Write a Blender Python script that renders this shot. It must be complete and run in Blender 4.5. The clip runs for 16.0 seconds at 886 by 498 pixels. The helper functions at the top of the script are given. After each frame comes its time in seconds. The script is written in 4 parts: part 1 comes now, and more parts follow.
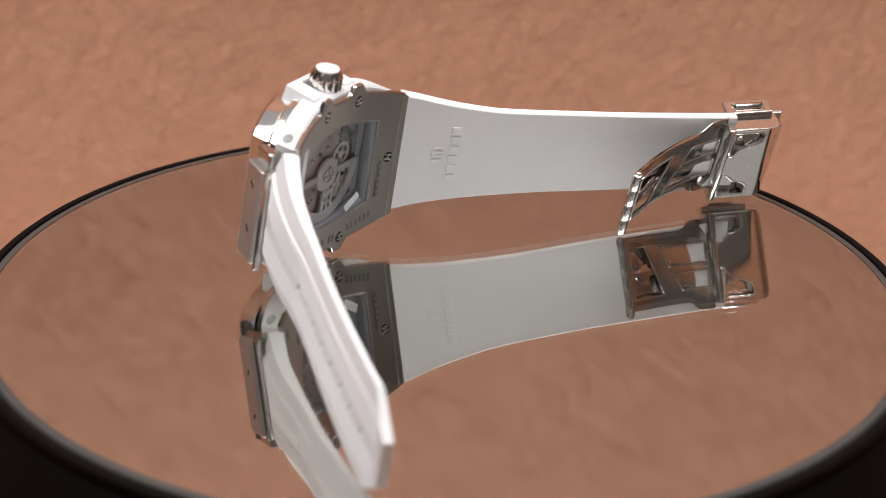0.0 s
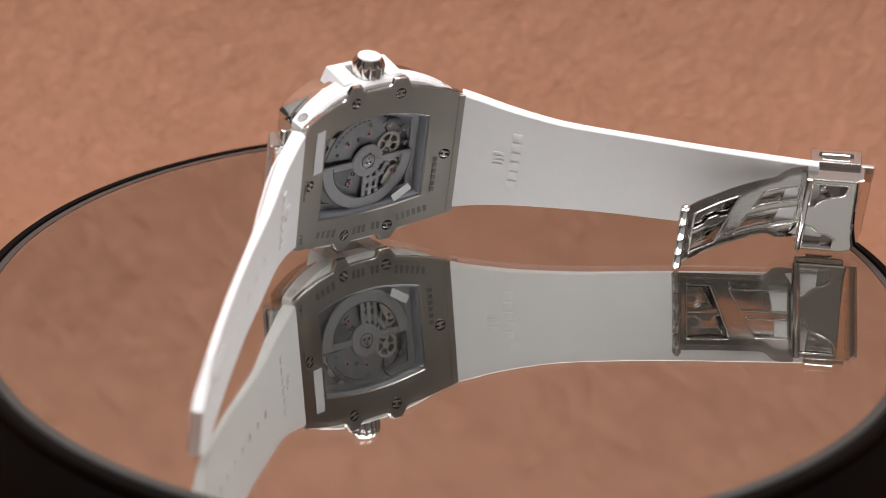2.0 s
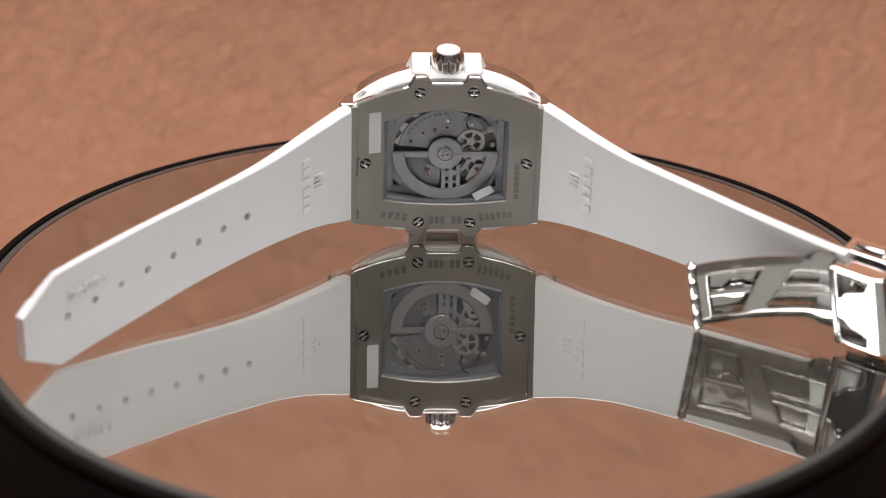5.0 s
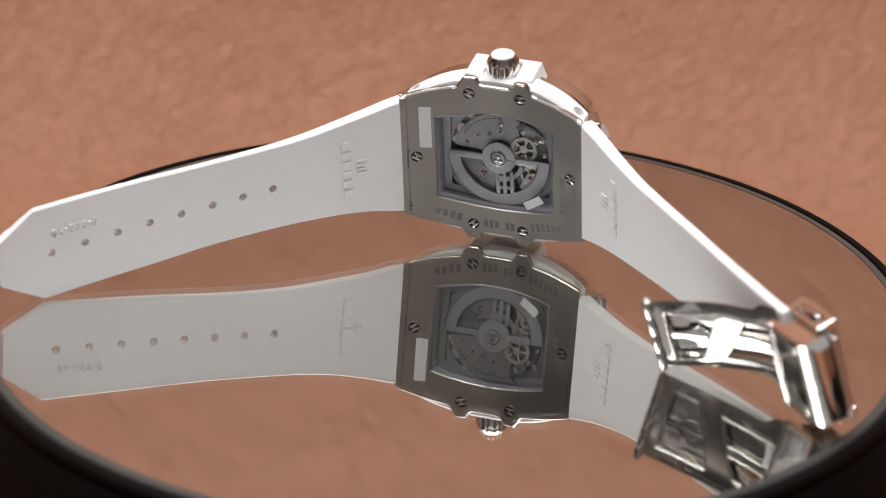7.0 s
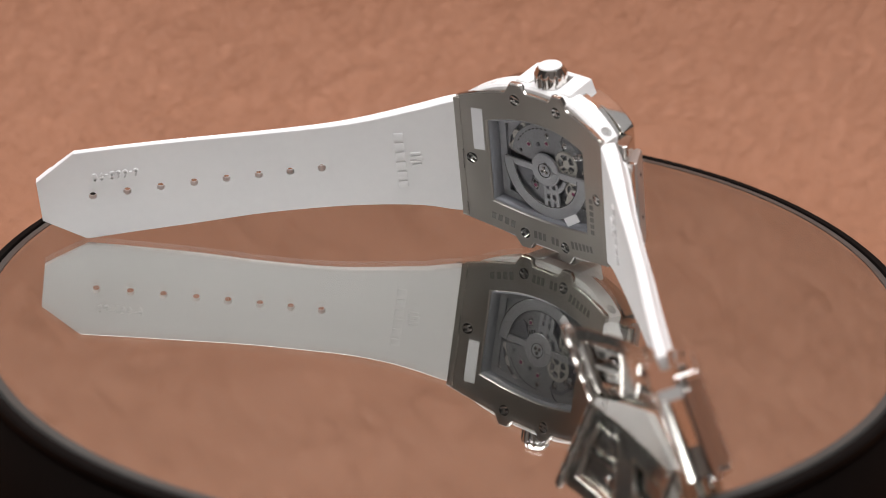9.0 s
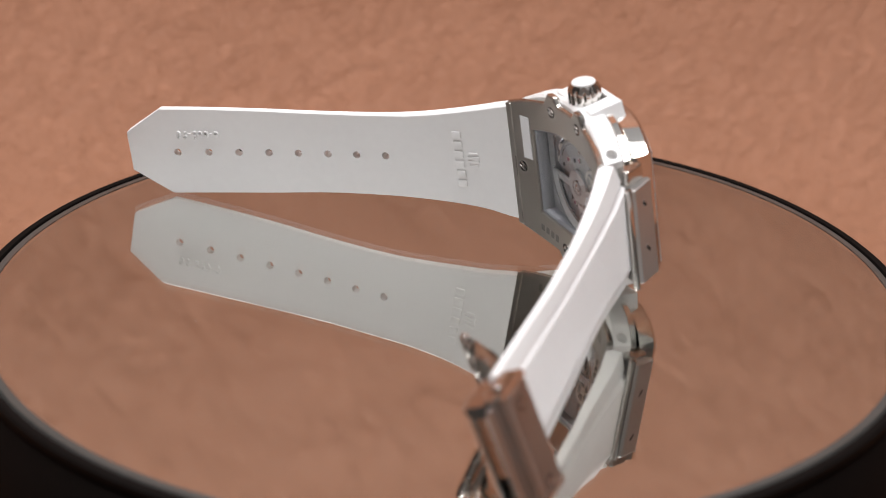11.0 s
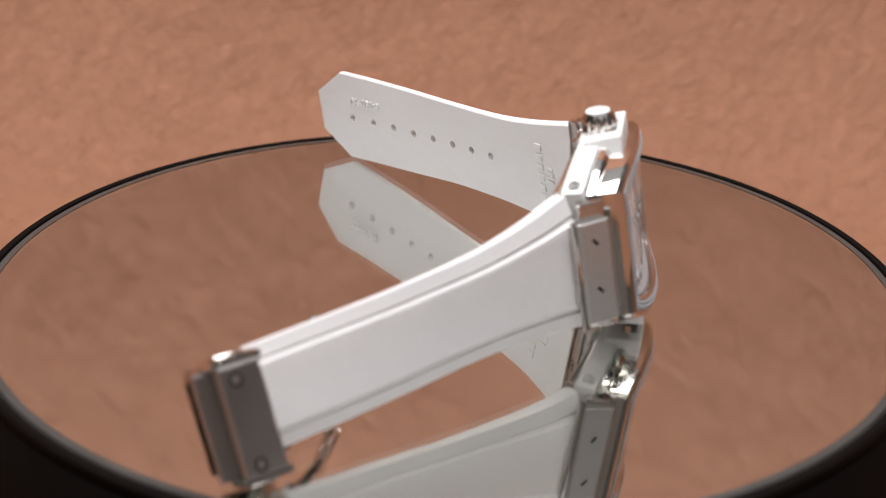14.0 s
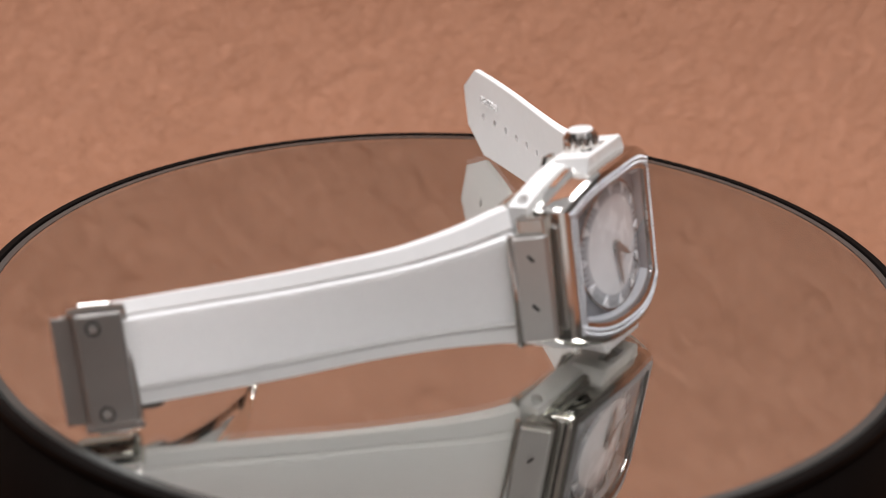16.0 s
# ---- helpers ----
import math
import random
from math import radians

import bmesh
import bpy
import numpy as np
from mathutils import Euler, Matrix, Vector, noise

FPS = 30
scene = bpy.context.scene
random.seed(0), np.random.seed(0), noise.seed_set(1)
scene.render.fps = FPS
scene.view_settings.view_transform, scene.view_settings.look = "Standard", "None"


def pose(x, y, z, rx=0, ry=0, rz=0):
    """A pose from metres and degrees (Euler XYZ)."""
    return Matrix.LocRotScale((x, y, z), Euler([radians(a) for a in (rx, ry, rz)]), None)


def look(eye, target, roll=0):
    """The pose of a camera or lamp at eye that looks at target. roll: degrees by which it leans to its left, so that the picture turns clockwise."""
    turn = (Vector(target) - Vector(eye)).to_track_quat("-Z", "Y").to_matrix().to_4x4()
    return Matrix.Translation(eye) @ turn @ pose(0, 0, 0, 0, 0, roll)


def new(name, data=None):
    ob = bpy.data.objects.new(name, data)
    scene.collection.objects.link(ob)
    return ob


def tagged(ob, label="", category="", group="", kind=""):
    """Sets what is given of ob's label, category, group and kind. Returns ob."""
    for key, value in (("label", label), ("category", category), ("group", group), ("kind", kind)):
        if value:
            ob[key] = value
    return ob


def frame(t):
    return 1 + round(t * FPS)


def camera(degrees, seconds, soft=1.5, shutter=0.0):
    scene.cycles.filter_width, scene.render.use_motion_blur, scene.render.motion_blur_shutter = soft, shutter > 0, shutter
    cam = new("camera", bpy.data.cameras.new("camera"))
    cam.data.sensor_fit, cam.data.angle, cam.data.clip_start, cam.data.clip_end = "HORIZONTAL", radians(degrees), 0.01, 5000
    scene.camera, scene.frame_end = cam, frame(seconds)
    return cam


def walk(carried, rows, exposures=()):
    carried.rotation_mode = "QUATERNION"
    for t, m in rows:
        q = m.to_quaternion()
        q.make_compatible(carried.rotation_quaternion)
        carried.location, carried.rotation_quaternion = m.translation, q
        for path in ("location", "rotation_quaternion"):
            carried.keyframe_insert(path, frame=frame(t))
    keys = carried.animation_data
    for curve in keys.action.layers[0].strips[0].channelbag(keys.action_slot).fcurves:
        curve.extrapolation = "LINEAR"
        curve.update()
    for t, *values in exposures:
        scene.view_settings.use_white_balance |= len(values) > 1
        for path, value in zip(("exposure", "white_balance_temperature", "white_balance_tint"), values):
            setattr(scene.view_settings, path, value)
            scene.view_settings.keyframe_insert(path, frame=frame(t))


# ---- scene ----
# ---- camera: stands still, looks down on the turntable ----
cam = camera(19.5, 16.0, 0.9)
EYE = Vector((0.0, -0.460, 0.2120))
AIM = EYE + Vector((-0.00079, 0.9168, -0.3995))
walk(cam, [(0, look(EYE, AIM, 1.258)), (16, look(EYE, AIM, 1.258))])
cam.data.dof.use_dof = True
cam.data.dof.focus_distance = 0.535
cam.data.dof.aperture_fstop = 16.5

# ---- light: a long softbox overhead and a wide, weak fill lamp added for ambient light ----
world = bpy.data.worlds.new("studio")
scene.world = world
world.use_nodes = True
world.node_tree.nodes["Background"].inputs[0].default_value = (1.0, 0.97, 0.94, 1)
world.node_tree.nodes["Background"].inputs[1].default_value = 0.05


def softbox(name, eye, target, w, h, watts, colour=(0.985, 0.98, 1.0)):
    d = bpy.data.lights.new(name, "AREA")
    d.shape, d.size, d.size_y, d.energy, d.color = "RECTANGLE", w, h, watts, colour
    ob = new(name, d)
    ob.matrix_world = look(eye, target)
    return ob


softbox("overhead_softbox", (-0.05, -0.02, 0.75), (-0.05, 0.0, 0), 0.90, 0.34, 9.4)
# Added fill under the ceiling, no known lamp: evens out the ambient light.
softbox("ambient_fill", (0, -0.2, 1.74), (0, -0.2, 0), 3.1, 2.7, 9.8)
scene.view_settings.exposure = 0.0


# ---- materials ----
def nodes_of(name):
    m = bpy.data.materials.new(name)
    m.use_nodes = True
    nt = m.node_tree
    return m, nt, nt.nodes["Principled BSDF"]


def add_node(nt, kind, **values):
    n = nt.nodes.new(kind)
    for k, v in values.items():
        n.inputs[k].default_value = v
    return n


def surface(name, colour, rough=0.4, metal=0.0, scale=400.0, vary=0.06, bump=0.0, bump_scale=900.0, stretch=(1, 1, 1), rough_vary=0.06, coat=0.0, fine=0.00005, spec=0.5):
    """A painted, moulded or metal surface: colour and roughness vary at two scales, with fine relief."""
    m, nt, b = nodes_of(name)
    tc = nt.nodes.new("ShaderNodeTexCoord")
    mp = nt.nodes.new("ShaderNodeMapping")
    mp.inputs["Scale"].default_value = stretch
    nt.links.new(tc.outputs["Object"], mp.inputs["Vector"])
    n1 = add_node(nt, "ShaderNodeTexNoise", Scale=scale, Detail=6.0, Roughness=0.6)
    n2 = add_node(nt, "ShaderNodeTexNoise", Scale=scale * 0.12, Detail=3.0)
    nt.links.new(mp.outputs[0], n1.inputs["Vector"])
    nt.links.new(tc.outputs["Object"], n2.inputs["Vector"])
    mix = nt.nodes.new("ShaderNodeMath")
    mix.operation = "ADD"
    nt.links.new(n1.outputs[0], mix.inputs[0])
    nt.links.new(n2.outputs[0], mix.inputs[1])
    ramp = nt.nodes.new("ShaderNodeMapRange")
    ramp.inputs[1].default_value, ramp.inputs[2].default_value = 0.6, 1.4
    ramp.inputs[3].default_value, ramp.inputs[4].default_value = 1 - vary, 1 + vary
    nt.links.new(mix.outputs[0], ramp.inputs[0])
    mul = nt.nodes.new("ShaderNodeMix")
    mul.data_type, mul.blend_type = "RGBA", "MULTIPLY"
    mul.inputs[0].default_value = 1.0
    mul.inputs[6].default_value = (*colour, 1)
    nt.links.new(ramp.outputs[0], mul.inputs[7])
    nt.links.new(mul.outputs[2], b.inputs["Base Color"])
    rr = nt.nodes.new("ShaderNodeMapRange")
    rr.inputs[1].default_value, rr.inputs[2].default_value = 0.6, 1.4
    rr.inputs[3].default_value, rr.inputs[4].default_value = max(0.01, rough - rough_vary), rough + rough_vary
    nt.links.new(mix.outputs[0], rr.inputs[0])
    nt.links.new(rr.outputs[0], b.inputs["Roughness"])
    b.inputs["Metallic"].default_value = metal
    b.inputs["Coat Weight"].default_value = coat
    b.inputs["Specular IOR Level"].default_value = spec
    if bump:
        n3 = add_node(nt, "ShaderNodeTexNoise", Scale=bump_scale, Detail=4.0)
        nt.links.new(mp.outputs[0], n3.inputs["Vector"])
        bp = add_node(nt, "ShaderNodeBump", Strength=bump, Distance=fine)
        nt.links.new(n3.outputs[0], bp.inputs["Height"])
        nt.links.new(bp.outputs[0], b.inputs["Normal"])
    return m


RUBBER = surface("white_rubber", (0.81, 0.80, 0.795), 0.58, 0, 500, 0.025, 0.25, 2500)
CERAMIC = surface("white_composite", (0.84, 0.83, 0.82), 0.28, 0, 300, 0.02, 0.0)
TITAN = surface("brushed_titanium", (0.425, 0.398, 0.363), 0.34, 1.0, 900, 0.035, 0.08, 3500, (1, 0.03, 1), 0.07, fine=0.00003)
BLADE = surface("worn_polished_steel", (0.66, 0.64, 0.61), 0.13, 1.0, 500, 0.05, 0.0, rough_vary=0.05)
STEEL = surface("polished_steel", (0.74, 0.72, 0.69), 0.10, 1.0, 250, 0.03, 0.0, rough_vary=0.03)
SATIN = surface("satin_steel", (0.56, 0.54, 0.52), 0.42, 1.0, 1500, 0.04, 0.0, rough_vary=0.03)
COVER = surface("brushed_cover_steel", (0.47, 0.45, 0.43), 0.34, 1.0, 1500, 0.05, 0.0)
SCREW = surface("screw_steel", (0.80, 0.79, 0.77), 0.16, 1.0, 900, 0.06)
# Near black: paints the shade in screw recesses and slots; also the click spring.
SHADE_BLACK = surface("shade_black", (0.02, 0.019, 0.018), 0.6, 0.0, 500, 0.1, spec=0.15)
PLATE = surface("movement_grey", (0.31, 0.31, 0.315), 0.42, 0.5, 1200, 0.16, 0.2, 3000)
PLATE_DARK = surface("movement_dark", (0.20, 0.20, 0.21), 0.4, 0.5, 1200, 0.15)
ROTOR = surface("rotor_grey", (0.43, 0.43, 0.435), 0.38, 0.6, 1500, 0.1, 0.15, 3000)
GEAR = surface("gear_metal", (0.58, 0.55, 0.50), 0.36, 0.6, 900, 0.08)
RUBY = surface("ruby_jewel", (0.30, 0.09, 0.16), 0.15, 0, 900, 0.1, coat=0.5)
CAP = surface("bearing_cap", (0.50, 0.50, 0.51), 0.3, 0.8, 900, 0.1)
RING = surface("pale_ring", (0.48, 0.49, 0.51), 0.4, 0.0, 500, 0.08)
FLANGE = surface("inner_flange", (0.26, 0.263, 0.28), 0.5, 0.3, 700, 0.08)
PATCH = surface("pale_patch", (0.66, 0.66, 0.67), 0.6, 0, 800, 0.03)
INK = surface("engraved_ink", (0.05, 0.048, 0.045), 0.5, 0.2, 800, 0.1)
PEARL = surface("pearl_dial", (0.87, 0.875, 0.885), 0.25, 0, 260, 0.12, coat=0.4)
SUBDIAL = surface("grey_subdial", (0.33, 0.345, 0.37), 0.3, 0.2, 500, 0.1)
ENGRAVED = surface("engraved_metal", (0.22, 0.21, 0.197), 0.45, 1.0, 900, 0.08)
BEVEL = surface("bevel_steel", (0.60, 0.575, 0.54), 0.16, 1.0, 500, 0.05)
BLACK = surface("black_plastic", (0.007, 0.0055, 0.005), 0.6, 0, 300, 0.2, 0.2, 1500, spec=0.03)
EDGE = surface("ground_glass_edge", (0.055, 0.055, 0.052), 0.35, 0.0, 400, 0.12)
SETTING = surface("grained_setting", (0.27, 0.27, 0.28), 0.45, 0.8, 2200, 0.35, 0.6, 2600, fine=0.0001)
STONE = surface("clear_diamond", (0.50, 0.51, 0.53), 0.3, 0.4, 900, 0.05, rough_vary=0.02)
WALL = surface("studio_wall", (0.30, 0.295, 0.285), 0.85, 0, 6, 0.12)
DARKWALL = surface("dark_studio_wall", (0.14, 0.138, 0.135), 0.85, 0, 6, 0.1)
WHITEWASH = surface("studio_ceiling", (0.58, 0.56, 0.54), 0.8, 0, 6, 0.08)


def mirror_material():
    m, nt, b = nodes_of("silvered_glass")
    b.inputs["Base Color"].default_value = (0.85, 0.84, 0.822, 1)
    b.inputs["Metallic"].default_value = 1.0
    tc = nt.nodes.new("ShaderNodeTexCoord")
    n = add_node(nt, "ShaderNodeTexNoise", Scale=70.0, Detail=5.0)
    nt.links.new(tc.outputs["Object"], n.inputs["Vector"])
    r = nt.nodes.new("ShaderNodeMapRange")
    r.inputs[3].default_value, r.inputs[4].default_value = 0.0, 0.006
    nt.links.new(n.outputs[0], r.inputs[0])
    nt.links.new(r.outputs[0], b.inputs["Roughness"])
    return m


def pane_material(name, tint, ior):
    """A thin clear pane: see-through, with the gloss of glass."""
    m, nt, b = nodes_of(name)
    nt.nodes.remove(b)
    out = nt.nodes["Material Output"]
    tr = add_node(nt, "ShaderNodeBsdfTransparent", Color=(*tint, 1))
    gl = add_node(nt, "ShaderNodeBsdfGlossy", Color=(1, 1, 1, 1), Roughness=0.02)
    lw = nt.nodes.new("ShaderNodeLayerWeight")
    pw = nt.nodes.new("ShaderNodeMath")
    pw.operation = "POWER"
    pw.inputs[1].default_value = 5.0
    fr = nt.nodes.new("ShaderNodeMath")
    fr.operation = "MULTIPLY_ADD"
    fr.inputs[1].default_value, fr.inputs[2].default_value = 0.9, ((ior - 1) / (ior + 1)) ** 2
    nt.links.new(lw.outputs["Facing"], pw.inputs[0])
    nt.links.new(pw.outputs[0], fr.inputs[0])
    mx = nt.nodes.new("ShaderNodeMixShader")
    nt.links.new(fr.outputs[0], mx.inputs[0])
    nt.links.new(tr.outputs[0], mx.inputs[1])
    nt.links.new(gl.outputs[0], mx.inputs[2])
    nt.links.new(mx.outputs[0], out.inputs[0])
    return m


DUST = surface("dust", (0.75, 0.74, 0.72), 0.8)
MIRROR = mirror_material()
GLASS = pane_material("plate_glass", (0.978, 0.986, 0.974), 1.42)
CRYSTAL = pane_material("sapphire_crystal", (0.95, 0.955, 0.97), 1.36)


def leather_material():
    m, nt, b = nodes_of("tan_leather")
    tc = nt.nodes.new("ShaderNodeTexCoord")
    mp = nt.nodes.new("ShaderNodeMapping")
    mp.vector_type = "TEXTURE"
    mp.inputs["Rotation"].default_value = (0.0, radians(-58), 0.3)
    mp.inputs["Scale"].default_value = (2.1, 1.1, 1.0)
    nt.links.new(tc.outputs["Object"], mp.inputs["Vector"])
    big = add_node(nt, "ShaderNodeTexNoise", Scale=11.0, Detail=5.0, Roughness=0.6)
    nt.links.new(tc.outputs["Object"], big.inputs["Vector"])
    mid = add_node(nt, "ShaderNodeTexNoise", Scale=290.0, Detail=7.0, Roughness=0.62, Distortion=1.6)
    crease = add_node(nt, "ShaderNodeTexNoise", Scale=95.0, Detail=4.0, Roughness=0.5, Distortion=0.8)
    crease.noise_type = "RIDGED_MULTIFRACTAL"
    pores = add_node(nt, "ShaderNodeTexVoronoi", Scale=760.0)
    pores.feature = "DISTANCE_TO_EDGE"
    for n in (mid, crease, pores):
        nt.links.new(mp.outputs[0], n.inputs["Vector"])
    ramp = nt.nodes.new("ShaderNodeValToRGB")
    ramp.color_ramp.elements[0].position, ramp.color_ramp.elements[1].position = 0.3, 0.72
    ramp.color_ramp.elements[0].color = (0.338, 0.153, 0.086, 1)
    ramp.color_ramp.elements[1].color = (0.382, 0.175, 0.101, 1)
    nt.links.new(big.outputs[0], ramp.inputs[0])
    r2 = nt.nodes.new("ShaderNodeMapRange")
    r2.inputs[1].default_value, r2.inputs[2].default_value = 0.3, 0.7
    r2.inputs[3].default_value, r2.inputs[4].default_value = 0.93, 1.07
    nt.links.new(mid.outputs[0], r2.inputs[0])
    mul = nt.nodes.new("ShaderNodeMix")
    mul.data_type, mul.blend_type = "RGBA", "MULTIPLY"
    mul.inputs[0].default_value = 1.0
    nt.links.new(ramp.outputs[0], mul.inputs[6])
    nt.links.new(r2.outputs[0], mul.inputs[7])
    nt.links.new(mul.outputs[2], b.inputs["Base Color"])
    b.inputs["Roughness"].default_value = 0.6
    b.inputs["Specular IOR Level"].default_value = 0.28
    b0 = add_node(nt, "ShaderNodeBump", Strength=0.8, Distance=0.0010)
    b0.invert = True
    b1 = add_node(nt, "ShaderNodeBump", Strength=1.0, Distance=0.0011)
    b2 = add_node(nt, "ShaderNodeBump", Strength=0.5, Distance=0.0006)
    nt.links.new(crease.outputs[0], b0.inputs["Height"])
    nt.links.new(mid.outputs[0], b1.inputs["Height"])
    nt.links.new(pores.outputs[0], b2.inputs["Height"])
    nt.links.new(b0.outputs[0], b1.inputs["Normal"])
    nt.links.new(b1.outputs[0], b2.inputs["Normal"])
    nt.links.new(b2.outputs[0], b.inputs["Normal"])
    return m


LEATHER = leather_material()


# ---- building helpers; the watch is modelled in millimetres ----
def mesh_of(bm, material, smooth=35.0, unit=0.001):
    bmesh.ops.scale(bm, vec=(unit,) * 3, verts=bm.verts)
    bmesh.ops.recalc_face_normals(bm, faces=bm.faces)
    for f in bm.faces:
        f.smooth = True
    me = bpy.data.meshes.new("part")
    bm.to_mesh(me)
    bm.free()
    me.set_sharp_from_angle(angle=radians(smooth))
    me.materials.append(material)
    return me


CASE = Matrix.Identity(4)  # from the watch case's own axes to the turntable's, set below


def part(name, bm, material, parent, label="", smooth=35.0, unit=0.001):
    """Links a bmesh as one mesh object under a thing or under a part."""
    ob = new(name, mesh_of(bm, material, smooth, unit))
    ob.parent = parent
    if parent.name.startswith("wristwatch"):
        ob.matrix_basis = CASE
    return tagged(ob, label) if label else ob


def prism(points, z0, z1, bevel=0.0, segments=2):
    bm = bmesh.new()
    lo = [bm.verts.new((x, y, z0)) for x, y in points]
    hi = [bm.verts.new((x, y, z1)) for x, y in points]
    n = len(points)
    bm.faces.new(lo[::-1])
    bm.faces.new(hi)
    for i in range(n):
        bm.faces.new((lo[i], lo[(i + 1) % n], hi[(i + 1) % n], hi[i]))
    bmesh.ops.recalc_face_normals(bm, faces=bm.faces)
    if bevel:
        sharp = [e for e in bm.edges if e.calc_face_angle(0) > 0.6]
        bmesh.ops.bevel(bm, geom=sharp, offset=bevel, segments=segments, profile=0.5, affect="EDGES", clamp_overlap=True)
    return bm


def box(x0, x1, y0, y1, z0, z1, bevel=0.0):
    return prism([(x0, y0), (x1, y0), (x1, y1), (x0, y1)], z0, z1, bevel)


def disc_points(cx, cy, r, n=32):
    return [(cx + r * math.cos(2 * math.pi * i / n), cy + r * math.sin(2 * math.pi * i / n)) for i in range(n)]


def drum(cx, cy, r, z0, z1, bevel=0.0, n=32):
    return prism(disc_points(cx, cy, r, n), z0, z1, bevel)


def join(*bms):
    out = bmesh.new()
    for b in bms:
        me = bpy.data.meshes.new("tmp")
        b.to_mesh(me)
        out.from_mesh(me)
        b.free()
        bpy.data.meshes.remove(me)
    return out


def moved(bm, m):
    bmesh.ops.transform(bm, matrix=m, verts=bm.verts)
    return bm


def rings(loops, closed=True):
    """Quads between successive loops of equal length; closed joins the last loop to the first."""
    bm = bmesh.new()
    vs = [[bm.verts.new(p) for p in loop] for loop in loops]
    n = len(loops[0])
    for a in range(len(vs) if closed else len(vs) - 1):
        p, q = vs[a], vs[(a + 1) % len(vs)]
        for i in range(n):
            bm.faces.new((p[i], p[(i + 1) % n], q[(i + 1) % n], q[i]))
    if not closed:
        bm.faces.new(vs[0][::-1])
        bm.faces.new(vs[-1])
    return bm


def cut(bm, cutters, mode="DIFFERENCE"):
    """bm with the closed cutter solids taken away."""
    bmesh.ops.recalc_face_normals(bm, faces=bm.faces)
    me = bpy.data.meshes.new("tmp")
    bm.to_mesh(me)
    bm.free()
    ob = new("tmp", me)
    tools = []
    for c in cutters:
        bmesh.ops.recalc_face_normals(c, faces=c.faces)
        cm = bpy.data.meshes.new("tmp")
        c.to_mesh(cm)
        c.free()
        co = new("tmp", cm)
        tools.append(co)
        md = ob.modifiers.new("cut", "BOOLEAN")
        md.operation, md.object, md.solver = mode, co, "EXACT"
    bpy.context.view_layer.update()
    ev = ob.evaluated_get(bpy.context.evaluated_depsgraph_get())
    out = bmesh.new()
    out.from_mesh(ev.to_mesh())
    ev.to_mesh_clear()
    for o in tools + [ob]:
        d = o.data
        bpy.data.objects.remove(o)
        bpy.data.meshes.remove(d)
    return out


def lettering(text, size, depth):
    """Built-in font as a solid, centred, in millimetres."""
    cu = bpy.data.curves.new("tmp", "FONT")
    cu.body, cu.size, cu.extrude, cu.align_x, cu.align_y = text, size, depth / 2, "CENTER", "CENTER"
    cu.resolution_u = 3
    ob = new("tmp", cu)
    bpy.context.view_layer.update()
    ev = ob.evaluated_get(bpy.context.evaluated_depsgraph_get())
    bm = bmesh.new()
    bm.from_mesh(ev.to_mesh())
    ev.to_mesh_clear()
    bpy.data.objects.remove(ob)
    bpy.data.curves.remove(cu)
    return bm


def frame_of(o, x, y):
    """A pose with its origin at o, its x axis along x and its y axis near y."""
    x = Vector(x).normalized()
    z = x.cross(Vector(y)).normalized()
    y = z.cross(x)
    m = Matrix((x, y, z)).transposed().to_4x4()
    m.translation = o
    return m


def tube(p, q, r, n=20, bevel=0.2):
    p, q = Vector(p), Vector(q)
    d = q - p
    bm = drum(0, 0, r, 0, d.length, bevel, n)
    side = Vector((0, 0, 1)) if abs(d.normalized().z) < 0.9 else Vector((1, 0, 0))
    z = d.normalized()
    x = side.cross(z).normalized()
    y = z.cross(x)
    m = Matrix((x, y, z)).transposed().to_4x4()
    m.translation = p
    return moved(bm, m)


# ---- the place: leather sweep and studio ----
def sweep_profile():
    pts = [(y, -0.060) for y in list(np.linspace(-0.34, -0.17, 20)) + list(np.linspace(-0.15, 0.105, 50))]
    r, cy, cz = 0.125, 0.105, -0.060 + 0.125
    k = math.radians(79)
    pts += [(cy + r * math.sin(a), cz - r * math.cos(a)) for a in np.linspace(0.04, k, 60)]
    y, z = pts[-1]
    pts += [(y + d * math.cos(k), z + d * math.sin(k)) for d in np.linspace(0.003, 0.62, 140)]
    return pts


def leather_sheet():
    xs = [-1.3, -0.9, -0.6] + list(np.linspace(-0.45, 0.45, 180)) + [0.6, 0.9, 1.3]
    prof = sweep_profile()
    verts, faces = [], []
    for i, (y, z) in enumerate(prof):
        a, b = prof[max(0, i - 1)], prof[min(len(prof) - 1, i + 1)]
        t = Vector((0, b[0] - a[0], b[1] - a[1])).normalized()
        n = Vector((0, -t.z, t.y))
        for x in xs:
            p = Vector((x, y, z))
            h = 0.0007 * noise.noise(p * 28) + 0.0005 * noise.noise(p * 70 + Vector((3, 1, 7)))
            verts.append(p + n * h)
    w = len(xs)
    for i in range(len(prof) - 1):
        for j in range(w - 1):
            a = i * w + j
            faces.append((a, a + 1, a + w + 1, a + w))
    me = bpy.data.meshes.new("leather")
    me.from_pydata([tuple(v) for v in verts], [], faces)
    me.materials.append(LEATHER)
    for p in me.polygons:
        p.use_smooth = True
    return tagged(new("backdrop", me), "creased tan leather sheet sweeping up behind the turntable", "backdrop", kind="structure")


leather_sheet()


def slab(name, x0, x1, y0, y1, z0, z1, label, category, material=WALL):
    ob = new(name, mesh_of(box(x0, x1, y0, y1, z0, z1), material, unit=1.0))
    return tagged(ob, label, category, kind="structure")


